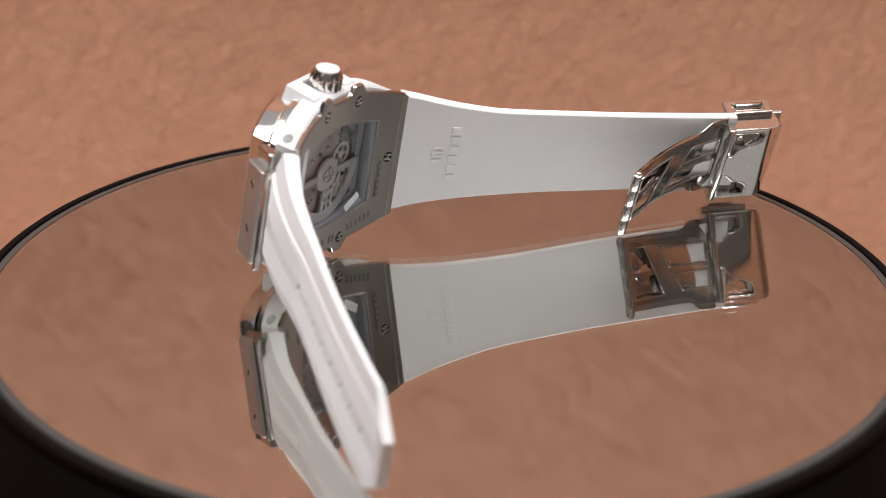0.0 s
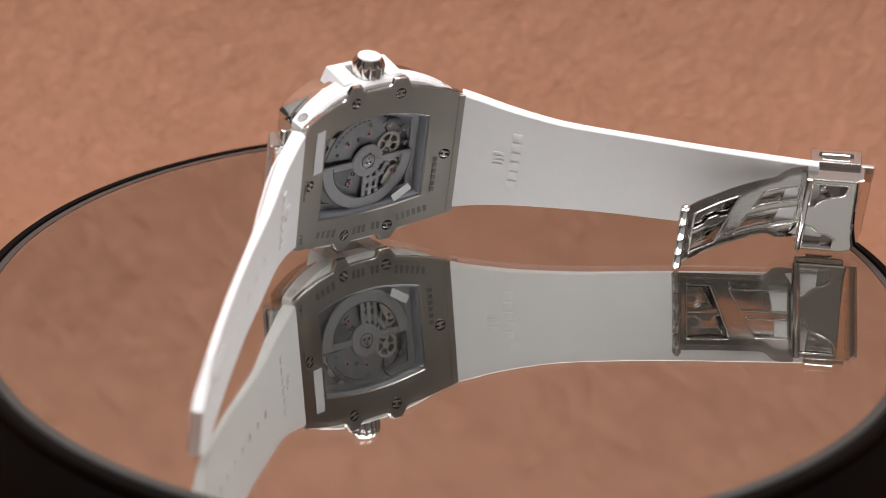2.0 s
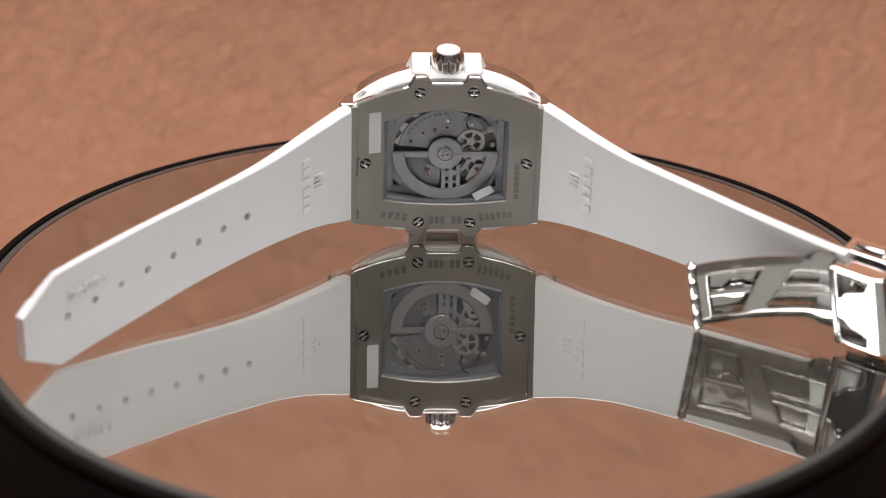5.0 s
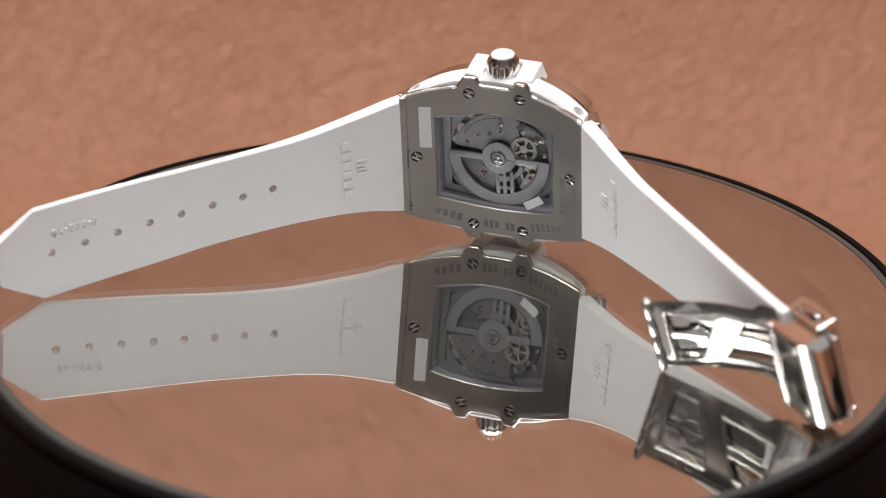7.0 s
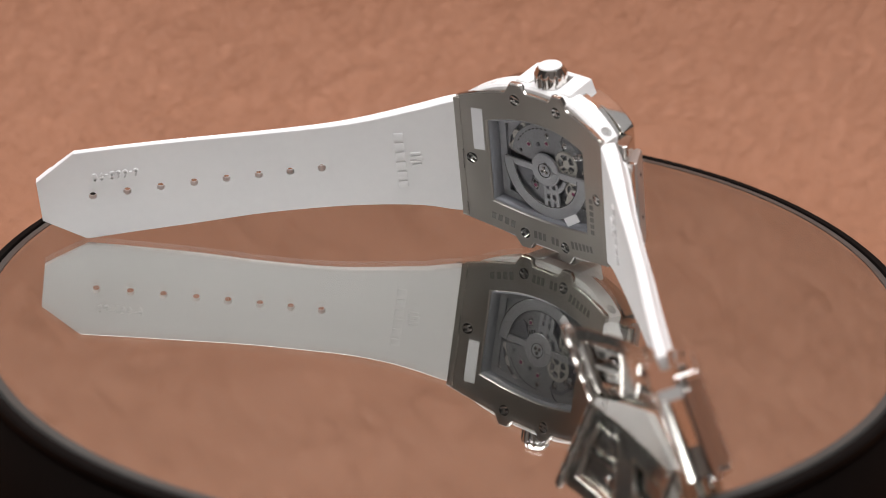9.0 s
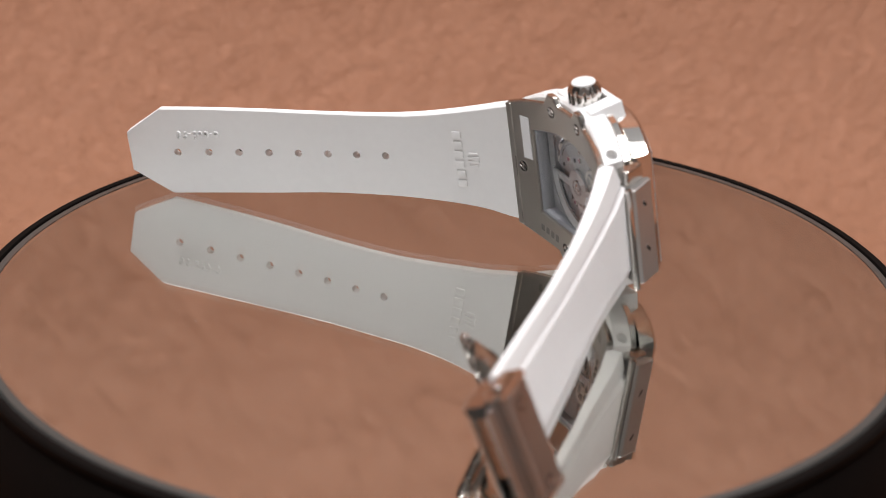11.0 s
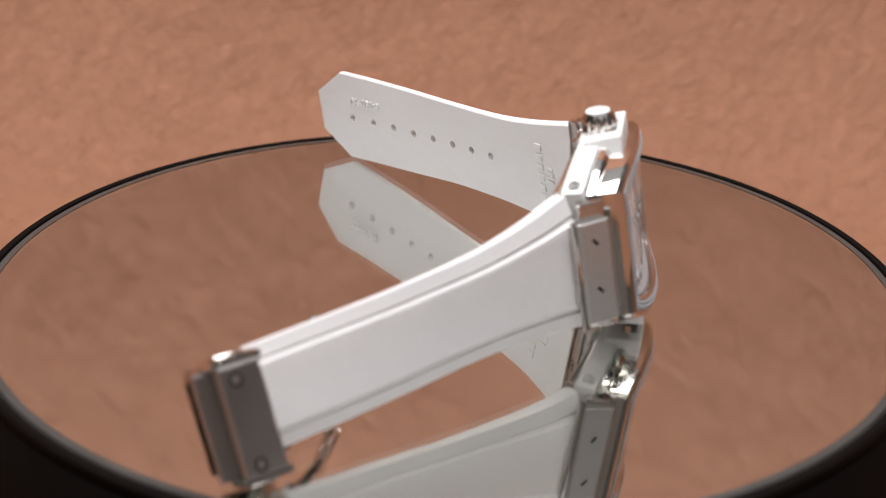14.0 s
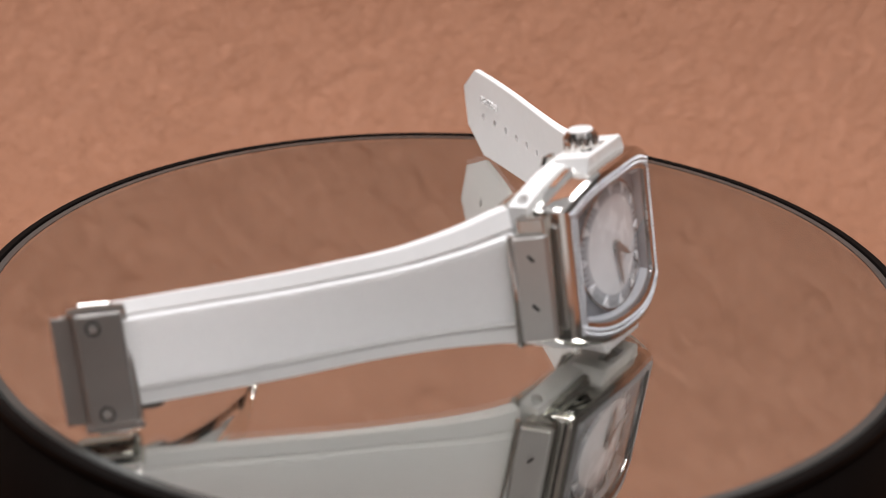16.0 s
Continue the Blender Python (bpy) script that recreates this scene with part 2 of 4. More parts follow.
# The table and room are out of view; tones set for reflections in steel.
slab("floor", -1.6, 1.6, -1.6, 1.2, -0.14, -0.0640, "plain grey studio table under the leather", "floor", WHITEWASH)
slab("wall_west", -1.66, -1.6, -1.6, 1.2, -0.064, 1.8, "unseen studio wall, dark for reflections in the steel", "wall", DARKWALL)
slab("wall_east", 1.6, 1.66, -1.6, 1.2, -0.064, 1.8, "plain grey studio wall", "wall")
slab("wall_south", -1.6, 1.6, -1.66, -1.6, -0.064, 1.8, "unseen studio wall behind the camera, pale for reflections", "wall", WHITEWASH)
slab("wall_north", -1.6, 1.6, 1.2, 1.26, -0.064, 1.8, "plain grey studio wall behind the backdrop", "wall")
slab("ceiling", -1.6, 1.6, -1.6, 1.2, 1.8, 1.86, "plain grey studio ceiling", "ceiling", WHITEWASH)


# ---- turntable ----
def lathe(profile, n=160):
    """Turned solid from (radius, height) points, closed at the axis by caps."""
    loops = [[(r * math.cos(2 * math.pi * i / n), r * math.sin(2 * math.pi * i / n), z) for i in range(n)] for r, z in profile]
    return rings(loops, closed=False)


def build_turntable():
    t = new("turntable")
    t.location = (0, 0, -0.060)
    lift = 60.0
    part("base", lathe([(86, 2), (97, 2.2), (98.2, 3.5), (97.0, lift - 14),  (93.6, lift - 3.2), (92.8, lift - 2.2), (92.0, lift - 2.0)]), BLACK, t)
    part("mirror", lathe([(89.0, lift - 1.2), (89.0, lift + 0.3)]), MIRROR, t, "round silvered mirror", 20)
    part("glass_edge", rings([[(r * math.cos(2 * math.pi * i / 160), r * math.sin(2 * math.pi * i / 160), lift + z) for i in range(160)]
                              for r, z in ((89.15, -1.2), (89.15, 0.45), (90.6, 0.25), (91.0, -0.3), (91.0, -1.2))]), EDGE, t, "ground bevelled glass edge", 20)
    part("rim", rings([[(r * math.cos(2 * math.pi * i / 160), r * math.sin(2 * math.pi * i / 160), lift + z) for i in range(160)]
                       for r, z in ((91.1, -1.6), (91.1, -0.3), (91.4, 0.3), (92.6, 0.3), (93.2, -0.2), (93.2, -1.6))]), BLACK, t, "black plastic rim", 30)
    g = bmesh.new()
    bmesh.ops.create_circle(g, cap_ends=True, radius=89.1, segments=160)
    bmesh.ops.translate(g, vec=(0, 0, lift + 0.95), verts=g.verts)
    rng = random.Random(7)
    specks = []
    for _ in range(22):
        a, r = rng.uniform(0, 2 * math.pi), 88 * math.sqrt(rng.random())
        specks.append(drum(r * math.cos(a), r * math.sin(a), rng.uniform(0.03, 0.06), lift + 0.96, lift + 1.0, 0, 6))
    tagged(part("dust", join(*specks), DUST, t, "scattered dust specks"), kind="stuff")
    cover = part("glass_plate", g, GLASS, t, "clear glass over the mirror")
    cover.visible_shadow = False
    return tagged(t, "black round turntable with a glass mirror top", "turntable")


turntable = build_turntable()

# ---- wristwatch: an empty on the turntable's axis carries its parts ----
watch = new("wristwatch")
tagged(watch, "open white rubber-strapped tonneau wristwatch standing on its side on the mirror", "wristwatch")
TILT = 8.8
BASE = Matrix.Translation((-0.021112, 0.015552, 0)) @ pose(0, 0, 0, 0, 0, 55.81)
s, k = math.sin(radians(TILT)), math.cos(radians(TILT))
CASE = BASE @ Matrix(((1, 0, 0, 0), (0, -s, -k, 0.00075), (0, k, -s, 0.0198), (0, 0, 0, 1)))
BEND = 0.0092


def bend(bm):
    """Curves a case part towards the wrist at both strap ends."""
    for v in bm.verts:
        v.co.z += BEND * v.co.x ** 2 - 0.25
    return bm


def arch(x, half, corner, rise, power=2.0):
    return corner + rise * (1 - abs(x / half) ** power)


def tonneau(half, corner, rise, ears=None, n_side=12, n_top=76, power=2.0):
    """Outline from the lower right corner upwards; ears: (inner x, outer x, height, height between)."""
    def top(x):
        y = arch(x, half, corner, rise, power)
        if ears:
            a, b, high, mid = ears
            ax = abs(x)
            if ax < a - 0.5:
                y = mid
            elif ax < a + 0.3:
                y = mid + (high - mid) * (ax - a + 0.5) / 0.8
            elif ax < b - 0.5:
                y = high
            elif ax < b + 0.9:
                y = high + (arch(b + 0.9, half, corner, rise, power) - high) * (ax - b + 0.5) / 1.4
        return y
    pts = [(half, -corner + 2 * corner * i / n_side) for i in range(n_side)]
    pts += [(half - 2 * half * i / n_top, top(half - 2 * half * i / n_top)) for i in range(n_top)]
    pts += [(-half, corner - 2 * corner * i / n_side) for i in range(n_side)]
    pts += [(-half + 2 * half * i / n_top, -top(-half + 2 * half * i / n_top)) for i in range(n_top)]
    return pts


def shrink(pts, d):
    out = []
    n = len(pts)
    for i in range(n):
        a, b = Vector(pts[i - 1]), Vector(pts[(i + 1) % n])
        t = (b - a).normalized()
        out.append((pts[i][0] - t.y * d, pts[i][1] + t.x * d))
    return out


def lerp_loop(a, b, f):
    return [(p[0] + (q[0] - p[0]) * f, p[1] + (q[1] - p[1]) * f) for p, q in zip(a, b)]


def at_z(pts, z):
    return [(x, y, z) for x, y in pts]


def ring_solid(outer, inner, z0, z1, chamfer=0.25, steps=5):
    """A flat ring between two outlines, outer edges chamfered, then ready to bend."""
    loops = [at_z(shrink(outer, 0.02), z0), at_z(outer, z0 + chamfer), at_z(outer, z1 - chamfer), at_z(shrink(outer, chamfer), z1)]
    o = shrink(outer, chamfer)
    for i in range(1, steps + 1):
        loops.append(at_z(lerp_loop(o, inner, i / steps), z1))
    for i in range(steps, 0, -1):
        loops.append(at_z(lerp_loop(o, inner, i / steps), z0))
    return rings(loops)


BACK = tonneau(19.0, 13.9, 3.2, ears=(3.8, 7.1, 18.8, 17.2))
WINDOW = tonneau(12.8, 9.4, 1.9)
MIDDLE = tonneau(18.8, 13.2, 5.2, power=2.5)
INNER = tonneau(14.5, 11.0, 4.0)
CARRIER = tonneau(18.1, 12.4, 5.8, power=2.8)
BEZEL = tonneau(17.4, 12.2, 4.2, power=2.8)
DIAL = tonneau(14.0, 10.1, 2.9, power=2.6)


def on_back(x, y, lift=0.0):
    return Vector((x, y, BEND * x * x - 0.25 + lift))


def build_case():
    back = part("case_back", bend(ring_solid(shrink(BACK, 0.12), WINDOW, -1.3, 0.0, 0.2)), TITAN, watch, "brushed titanium case back", 25)
    # groove and rolled edge along both strap ends
    for sx in (-1, 1):
        part("edge_bar", bend(box(min(sx * 17.9, sx * 19.25), max(sx * 17.9, sx * 19.25), -13.6, 13.6, -1.2, 0.22, 0.2)), TITAN, back, smooth=12)
    part("polished_edge", bend(rings([at_z(shrink(BACK, 0.25), -1.28), at_z(BACK, -1.2), at_z(BACK, -0.42), at_z(shrink(BACK, 0.36), 0.02), at_z(shrink(BACK, 0.4), -0.3)])), BEVEL, back, "polished bevelled edge", 40)
    # bevelled frame and sapphire window
    w2, w3 = shrink(WINDOW, 0.35), shrink(WINDOW, 0.9)
    part("window_bevel", bend(rings([at_z(WINDOW, 0.02), at_z(shrink(WINDOW, 0.16), 0.03), at_z(w2, -0.2), at_z(w2, -1.2), at_z(WINDOW, -1.2)])), TITAN, back, "titanium bevel", 20)
    part("flange", bend(rings([at_z(w2, -0.5), at_z(w3, -0.9), at_z(shrink(WINDOW, 1.0), -2.7), at_z(shrink(WINDOW, 0.9), -2.8), at_z(w2, -2.8)])), FLANGE, back, "grey inner flange", 50)
    g = rings([at_z(w2, -0.22), at_z(lerp_loop(w2, [(0, 0)] * len(w2), 0.5), -0.22), at_z(lerp_loop(w2, [(0, 0)] * len(w2), 0.98), -0.22)], closed=False)
    g.faces.ensure_lookup_table()
    bmesh.ops.delete(g, geom=[f for f in g.faces if len(f.verts) > 4 and max(abs(v.co.x) for v in f.verts) > 5], context="FACES_ONLY")
    crystal = part("crystal", bend(g), CRYSTAL, watch, "sapphire window")
    crystal.visible_shadow = False
    # white composite middle with crown shoulder and side holes
    mid = bend(ring_solid(MIDDLE, INNER, -5.4, -1.0, 0.5))
    holes = []
    for sx in (-1, 1):
        for sy in (-1, 1):
            c = drum(0, 0, 1.15, -1.6, 1.6, 0, 24)
            holes.append(moved(c, Matrix.Translation((sx * 17.2, sy * 14.1, -1.0)) @ Matrix.Rotation(radians(-90 * sy + 0), 4, "X") @ Matrix.Rotation(radians(sx * 20), 4, "Y")))
    mid = cut(mid, holes)
    middle = part("middle_case", mid, CERAMIC, watch, "white composite middle case", 30)
    for sy in (-1, 1):
        plan = [(-8.2, -2.4), (-4.3, -2.4), (-3.9, -3.2), (-3.9, -8.3), (3.9, -8.3), (3.9, -3.2), (4.3, -2.4), (8.2, -2.4), (8.2, -9.6), (-8.2, -9.6)]
        sh = moved(prism([(x, -z) for x, z in plan], 13.5, 19.4, 0.4), Matrix(((1, 0, 0, 0), (0, 0, 1, 0), (0, -1, 0, 0), (0, 0, 0, 1))))
        for v in sh.verts:
            if v.co.y > 16:
                v.co.x *= 0.86
                v.co.y -= 0.28 * max(0.0, v.co.z + 5.5)
            else:
                v.co.x *= 1.12
        if sy < 0:
            sh = moved(sh, Matrix.Diagonal((1, -1, 1, 1)))
        part("crown_guard" if sy > 0 else "side_guard", sh, CERAMIC, middle, smooth=14)
    # bezel in two steps, dial below its edge
    part("bezel_carrier", bend(rings([at_z(shrink(CARRIER, 1.2), -5.42), at_z(shrink(CARRIER, 0.45), -5.5), at_z(shrink(CARRIER, 0.15), -5.9), at_z(shrink(CARRIER, 0.15), -7.0), at_z(shrink(CARRIER, 0.9), -7.75), at_z(INNER, -7.75), at_z(INNER, -5.42)])), STEEL, middle, "polished steel band under the bezel", 25)
    bz = part("bezel", bend(rings([at_z(shrink(BEZEL, -0.55), -7.74), at_z(shrink(BEZEL, -0.6), -8.2), at_z(shrink(BEZEL, -0.5), -11.1), at_z(shrink(BEZEL, 0.0), -11.75), at_z(shrink(BEZEL, 0.95), -12.0),
                              at_z(shrink(BEZEL, 2.9), -12.0), at_z(DIAL, -11.6), at_z(DIAL, -7.74)])), STEEL, watch, "polished steel bezel set with stones", 24)
    part("stone_setting", bend(rings([at_z(shrink(BEZEL, 1.0), -11.99), at_z(shrink(BEZEL, 1.0), -12.03), at_z(shrink(BEZEL, 2.85), -12.03), at_z(shrink(BEZEL, 2.85), -11.99)])), SETTING, bz, "grey grained setting between the stones")
    st = bmesh.new()
    bmesh.ops.create_cone(st, cap_ends=True, segments=6, radius1=0.40, radius2=0.22, depth=0.26)
    bmesh.ops.rotate(st, cent=(0, 0, 0), matrix=Matrix.Rotation(math.pi, 3, "X"), verts=st.verts)
    stone_mesh = mesh_of(st, STONE, 10)
    for row, gap in ((0.27, 0.84), (0.74, 0.80)):
        loop = [Vector(p) for p in lerp_loop(shrink(BEZEL, 0.95), shrink(BEZEL, 2.9), row)]
        left = 0.0
        for p, q in zip(loop, loop[1:] + loop[:1]):
            step = (q - p).length
            while left < step:
                c = p.lerp(q, left / step)
                stone = new("stone", stone_mesh)
                stone.parent = bz
                stone.matrix_basis = Matrix.Translation(Vector((c.x, c.y, BEND * c.x ** 2 - 0.25 - 12.1)) * 0.001)
                left += gap
            left -= step
    none = [(0, 0)] * len(DIAL)
    face = bend(rings([at_z(shrink(DIAL, 0.05), -9.3), at_z(lerp_loop(DIAL, none, 0.5), -9.3), at_z(lerp_loop(DIAL, none, 0.98), -9.3), at_z(lerp_loop(DIAL, none, 0.98), -8.6), at_z(shrink(DIAL, 0.05), -8.6)]))
    dial = part("dial", face, SUBDIAL, watch, "grey dial with a round pearl centre")
    rim = bend(rings([at_z(shrink(DIAL, 0.06), -9.3), at_z(shrink(DIAL, 0.06), -10.6), at_z(shrink(DIAL, 0.4), -10.6), at_z(shrink(DIAL, 1.0), -9.4), at_z(shrink(DIAL, 1.0), -9.2)]))
    part("flange", rim, RING, dial, "pale sloping flange round the dial", 50)
    # the round pearl centre, a pale chapter ring and its thin steel border follow the dial's bend
    part("pearl_centre", bend(rings([at_z(disc_points(0, 0, r, 72), z) for r, z in ((9.5, -9.2), (9.5, -9.55), (6.0, -9.55), (3.0, -9.55), (0.3, -9.55), (0.3, -9.2))])), PEARL, dial, "white pearl centre disc", 40)
    part("chapter_ring", bend(rings([at_z(disc_points(0, 0, r, 72), z) for r, z in ((9.52, -9.2), (9.52, -9.48), (12.0, -9.48), (12.0, -9.2))])), RING, dial, "pale ring with hour marks", 40)
    part("ring_border", bend(rings([at_z(disc_points(0, 0, r, 72), z) for r, z in ((12.02, -9.2), (12.02, -9.7), (12.3, -9.7), (12.3, -9.2))])), STEEL, dial, smooth=40)
    for i in range(60):
        a = 2 * math.pi * i / 60
        if i % 5 == 0:
            m = prism([(-0.95, 0.95), (0, -1.1), (0.95, 0.95)], -9.85, -9.47, 0.08)
            part("hour_marker", bend(moved(m, Matrix.Translation((10.75 * math.cos(a), 10.75 * math.sin(a), 0)) @ Matrix.Rotation(a - math.pi / 2, 4, "Z"))), PEARL, dial, "white triangular hour mark", 20)
        else:
            m = box(-0.1, 0.1, -0.5, 0.5, -9.53, -9.46)
            part("minute_mark", bend(moved(m, Matrix.Translation((11.2 * math.cos(a), 11.2 * math.sin(a), 0)) @ Matrix.Rotation(a - math.pi / 2, 4, "Z"))), INK, dial)
    for ang, ln, wd in ((215, 6.0, 0.75), (262, 8.4, 0.6)):
        m = prism([(-wd, -1.0), (wd, -1.0), (wd * 0.7, ln - 1.2), (0, ln), (-wd * 0.7, ln - 1.2)], -10.4, -10.15, 0.06)
        part("watch_hand", moved(m, Matrix.Rotation(radians(ang - 90), 4, "Z")), SATIN, dial, smooth=20)
    part("hub", drum(0, 0, 0.9, -10.7, -9.4, 0.15), SATIN, dial)
    g = rings([at_z(shrink(DIAL, 0.05), -11.35), at_z(lerp_loop(DIAL, none, 0.5), -11.4), at_z(lerp_loop(DIAL, none, 0.97), -11.4)], closed=False)
    g.faces.ensure_lookup_table()
    bmesh.ops.delete(g, geom=[f for f in g.faces if len(f.verts) > 4 and max(abs(v.co.x) for v in f.verts) > 5], context="FACES_ONLY")
    fc = part("front_crystal", bend(g), CRYSTAL, watch, "clear front crystal")
    fc.visible_shadow = False
    # lug plates with two screws each, over the strap ends: slanted boxes; a round bar stands for each plate's polished
    # chamfered side
    def along_y(pts, y0, y1, bevel):
        return moved(prism([(x, -z) for x, z in pts], y0, y1, bevel), Matrix(((1, 0, 0, 0), (0, 0, 1, 0), (0, -1, 0, 0), (0, 0, 0, 1))))

    for sx in (-1, 1):
        flip = Matrix.Diagonal((sx, 1, 1, 1))
        lug = part("lug_plate", moved(along_y([(19.6, -0.6), (23.2, -0.6), (23.8, -1.9), (21.2, -6.6), (20.8, -6.9), (19.6, -6.9)], -11.2, 8.8, 0.3), flip), SATIN, watch, "satin steel lug plate", 12)
        face = Vector((0.875 * sx, 0, -0.484))
        for y in (-4.6, 4.9):
            at = Vector((22.5 * sx, y, -4.25))
            put = frame_of(at + face * 0.02, (0, 1, 0), face.cross(Vector((0, 1, 0))))
            part("screw", moved(drum(0, 0, 0.85, -0.2, 0.03, 0, 24), put), SATIN, lug)
            # A thin dark bar paints the shade in the slot; nothing is cut.
            part("slot", moved(box(-0.8, 0.8, -0.32, 0.32, 0.0, 0.05), put @ Matrix.Rotation(0.7, 4, "Z")), SHADE_BLACK, lug)
        part("lug_bracket", moved(along_y([(16.6, -1.1), (21.2, -1.1), (21.7, -1.8), (19.9, -5.6), (19.4, -6.0), (16.6, -6.0)], -12.0, 11.9, 0.3), flip), BEVEL, lug, "polished steel bracket", 12)
        part("plate_side", moved(tube((23.1 * sx, -12.2, -0.7), (23.1 * sx, 9.2, -0.7), 0.75), Matrix.Identity(4)), STEEL, lug, "polished side of the lug plate", 40)
    # crown
    n = 120

    def crown_loop(r, z, flute):
        cutr = (1.0, 0.7, 0.12, 0.03, 0.0, 0.0, 0.0, 0.03, 0.12, 0.7)
        return [((r - flute * cutr[i % 10]) * math.cos(2 * math.pi * i / n), (r - flute * cutr[i % 10]) * math.sin(2 * math.pi * i / n), z) for i in range(n)]
    cr = rings([crown_loop(1.9, 0, 0), crown_loop(2.6, 0.3, 0.05), crown_loop(3.2, 0.7, 0.2), crown_loop(3.35, 1.1, 0.42), crown_loop(3.35, 3.4, 0.42), crown_loop(3.22, 3.8, 0.3), crown_loop(2.9, 4.35, 0.05), crown_loop(2.45, 4.9, 0.0)], closed=False)
    put = Matrix.Translation((0.2, 17.3, -5.0)) @ Matrix.Rotation(radians(-90), 4, "X")
    crown = part("crown", moved(cr, put), STEEL, watch, "fluted steel crown with a white cap", 50)
    part("cap", moved(join(prism(disc_points(0, 0, 2.4, 48), 4.6, 5.25, 0.3)), put), CERAMIC, crown, "white crown cap")
    part("stem", moved(drum(0, 0, 1.7, -1.6, 0.4, 0.1), put), STEEL, crown)
    return back


def h_screw(r):
    """Raised H-shaped screw head; lies in the xy plane."""
    w = r * 0.27
    bars = [prism([(-r * 0.62, -r * 0.7), (-r * 0.62 + 1.5 * w, -r * 0.92), (-r * 0.62 + 1.5 * w, r * 0.92), (-r * 0.62, r * 0.7)], -0.2, 0.1, 0.04),
            prism([(r * 0.62 - 1.5 * w, -r * 0.92), (r * 0.62, -r * 0.7), (r * 0.62, r * 0.7), (r * 0.62 - 1.5 * w, r * 0.92)], -0.2, 0.1, 0.04),
            box(-r * 0.3, r * 0.3, -w * 0.8, w * 0.8, -0.2, 0.09, 0.03)]
    return bars


case_back = build_case()


def build_back_details():
    for x, y, turn in ((-5.45, 15.2, 70), (5.3, 15.35, 95), (16.3, 0.2, 80), (5.4, -15.2, 85), (-5.2, -15.1, 130), (-16.3, 0.1, 60)):
        p = on_back(x, y)
        m = frame_of(p, Vector((1, 0, 2 * BEND * x)), (0, 1, 0)) @ Matrix.Rotation(radians(turn), 4, "Z")
        # A flat dark disc on the surface stands for shade in the countersink.
        part("recess_shade", moved(drum(0, 0, 1.22, -0.2, 0.035, 0, 28), m), SHADE_BLACK, case_back)
        part("screw_collar", moved(rings([[(r * math.cos(2 * math.pi * i / 28), r * math.sin(2 * math.pi * i / 28), z) for i in range(28)] for r, z in ((1.2, 0.0), (1.2, 0.06), (1.3, 0.05), (1.34, 0.0))]), m), TITAN, case_back)
        part("screw", moved(join(*h_screw(1.12)), m), SCREW, case_back, "steel screw with an H slot")
    # plain bars stand for the engraved names
    def bar_row(cx, cy, n, pitch, w, h, ang, gaps=()):
        for i in range(n):
            if i in gaps:
                continue
            off = (i - (n - 1) / 2) * pitch
            x, y = cx + off * math.cos(ang), cy + off * math.sin(ang)
            b = prism([(-w / 2, -h / 2), (w / 2, -h / 2), (w / 2, h / 2), (-w / 2, h / 2)], -0.05, 0.03)
            part("engraved_bar", moved(b, frame_of(on_back(x, y), Vector((math.cos(ang), math.sin(ang), 2 * BEND * x * math.cos(ang))), Vector((-math.sin(ang), math.cos(ang), 0)))), ENGRAVED, case_back)
    bar_row(14.9, -4.4, 6, 1.42, 0.95, 1.75, radians(-90))
    bar_row(10.6, -13.15, 6, 1.2, 0.78, 1.7, radians(12))
    bar_row(0.3, -14.75, 6, 1.15, 0.8, 1.7, radians(0), (3,))
    bar_row(-10.3, -13.3, 4, 1.5, 1.0, 1.7, radians(-12))
    word = lettering("Titanium", 1.35, 0.06)
    part("inscription", moved(word, frame_of(on_back(-18.0, -0.2, 0.26), (0, -1, 0), (1, 0, 0.3))), INK, case_back)
    word = lettering("CRT", 1.2, 0.06)
    part("inscription", moved(word, frame_of(on_back(-18.0, -11.4, 0.26), (0, -1, 0), (1, 0, 0.3))), INK, case_back)
    # Blank pale patches where serial numbers are blotted out.
    lab = bend(box(-15.6, -13.2, 2.3, 11.6, 0.02, 0.14))
    part("label", lab, PATCH, case_back, "blank pale patch over a serial number")
    lab = moved(box(-2.2, 2.2, -0.9, 0.9, 0, 0.1), frame_of(on_back(7.9, -7.9, -0.1), (0.83, 0.56, 0.1), (-0.56, 0.83, 0)))
    part("label", lab, PATCH, case_back, "blank pale patch over a serial number")


build_back_details()


# ---- movement seen through the back ----
def arc_plate(r0, r1, a0, a1, z0, z1, n=48, cx=0.0, cy=0.0, bevel=0.06):
    pts = [(cx + r1 * math.cos(radians(a0 + (a1 - a0) * i / n)), cy + r1 * math.sin(radians(a0 + (a1 - a0) * i / n))) for i in range(n + 1)]
    pts += [(cx + r0 * math.cos(radians(a1 + (a0 - a1) * i / n)), cy + r0 * math.sin(radians(a1 + (a0 - a1) * i / n))) for i in range(n + 1)]
    return prism(pts, z0, z1, bevel, 1)


def gear(cx, cy, r, teeth, z0, z1, spokes=5):
    pts = []
    for i in range(teeth * 2):
        rr = r if i % 2 else r * 0.91
        pts += [(cx + rr * math.cos(math.pi * (i + d) / teeth), cy + rr * math.sin(math.pi * (i + d) / teeth)) for d in (-0.25, 0.25)]
    wheel = prism(pts, z0, z1)
    holes = []
    for i in range(spokes):
        a0 = 360 / spokes * i
        holes.append(arc_plate(r * 0.3, r * 0.74, a0 + 9, a0 + 360 / spokes - 9, z0 - 1, z1 + 1, 6, cx, cy, 0))
    return cut(wheel, holes)


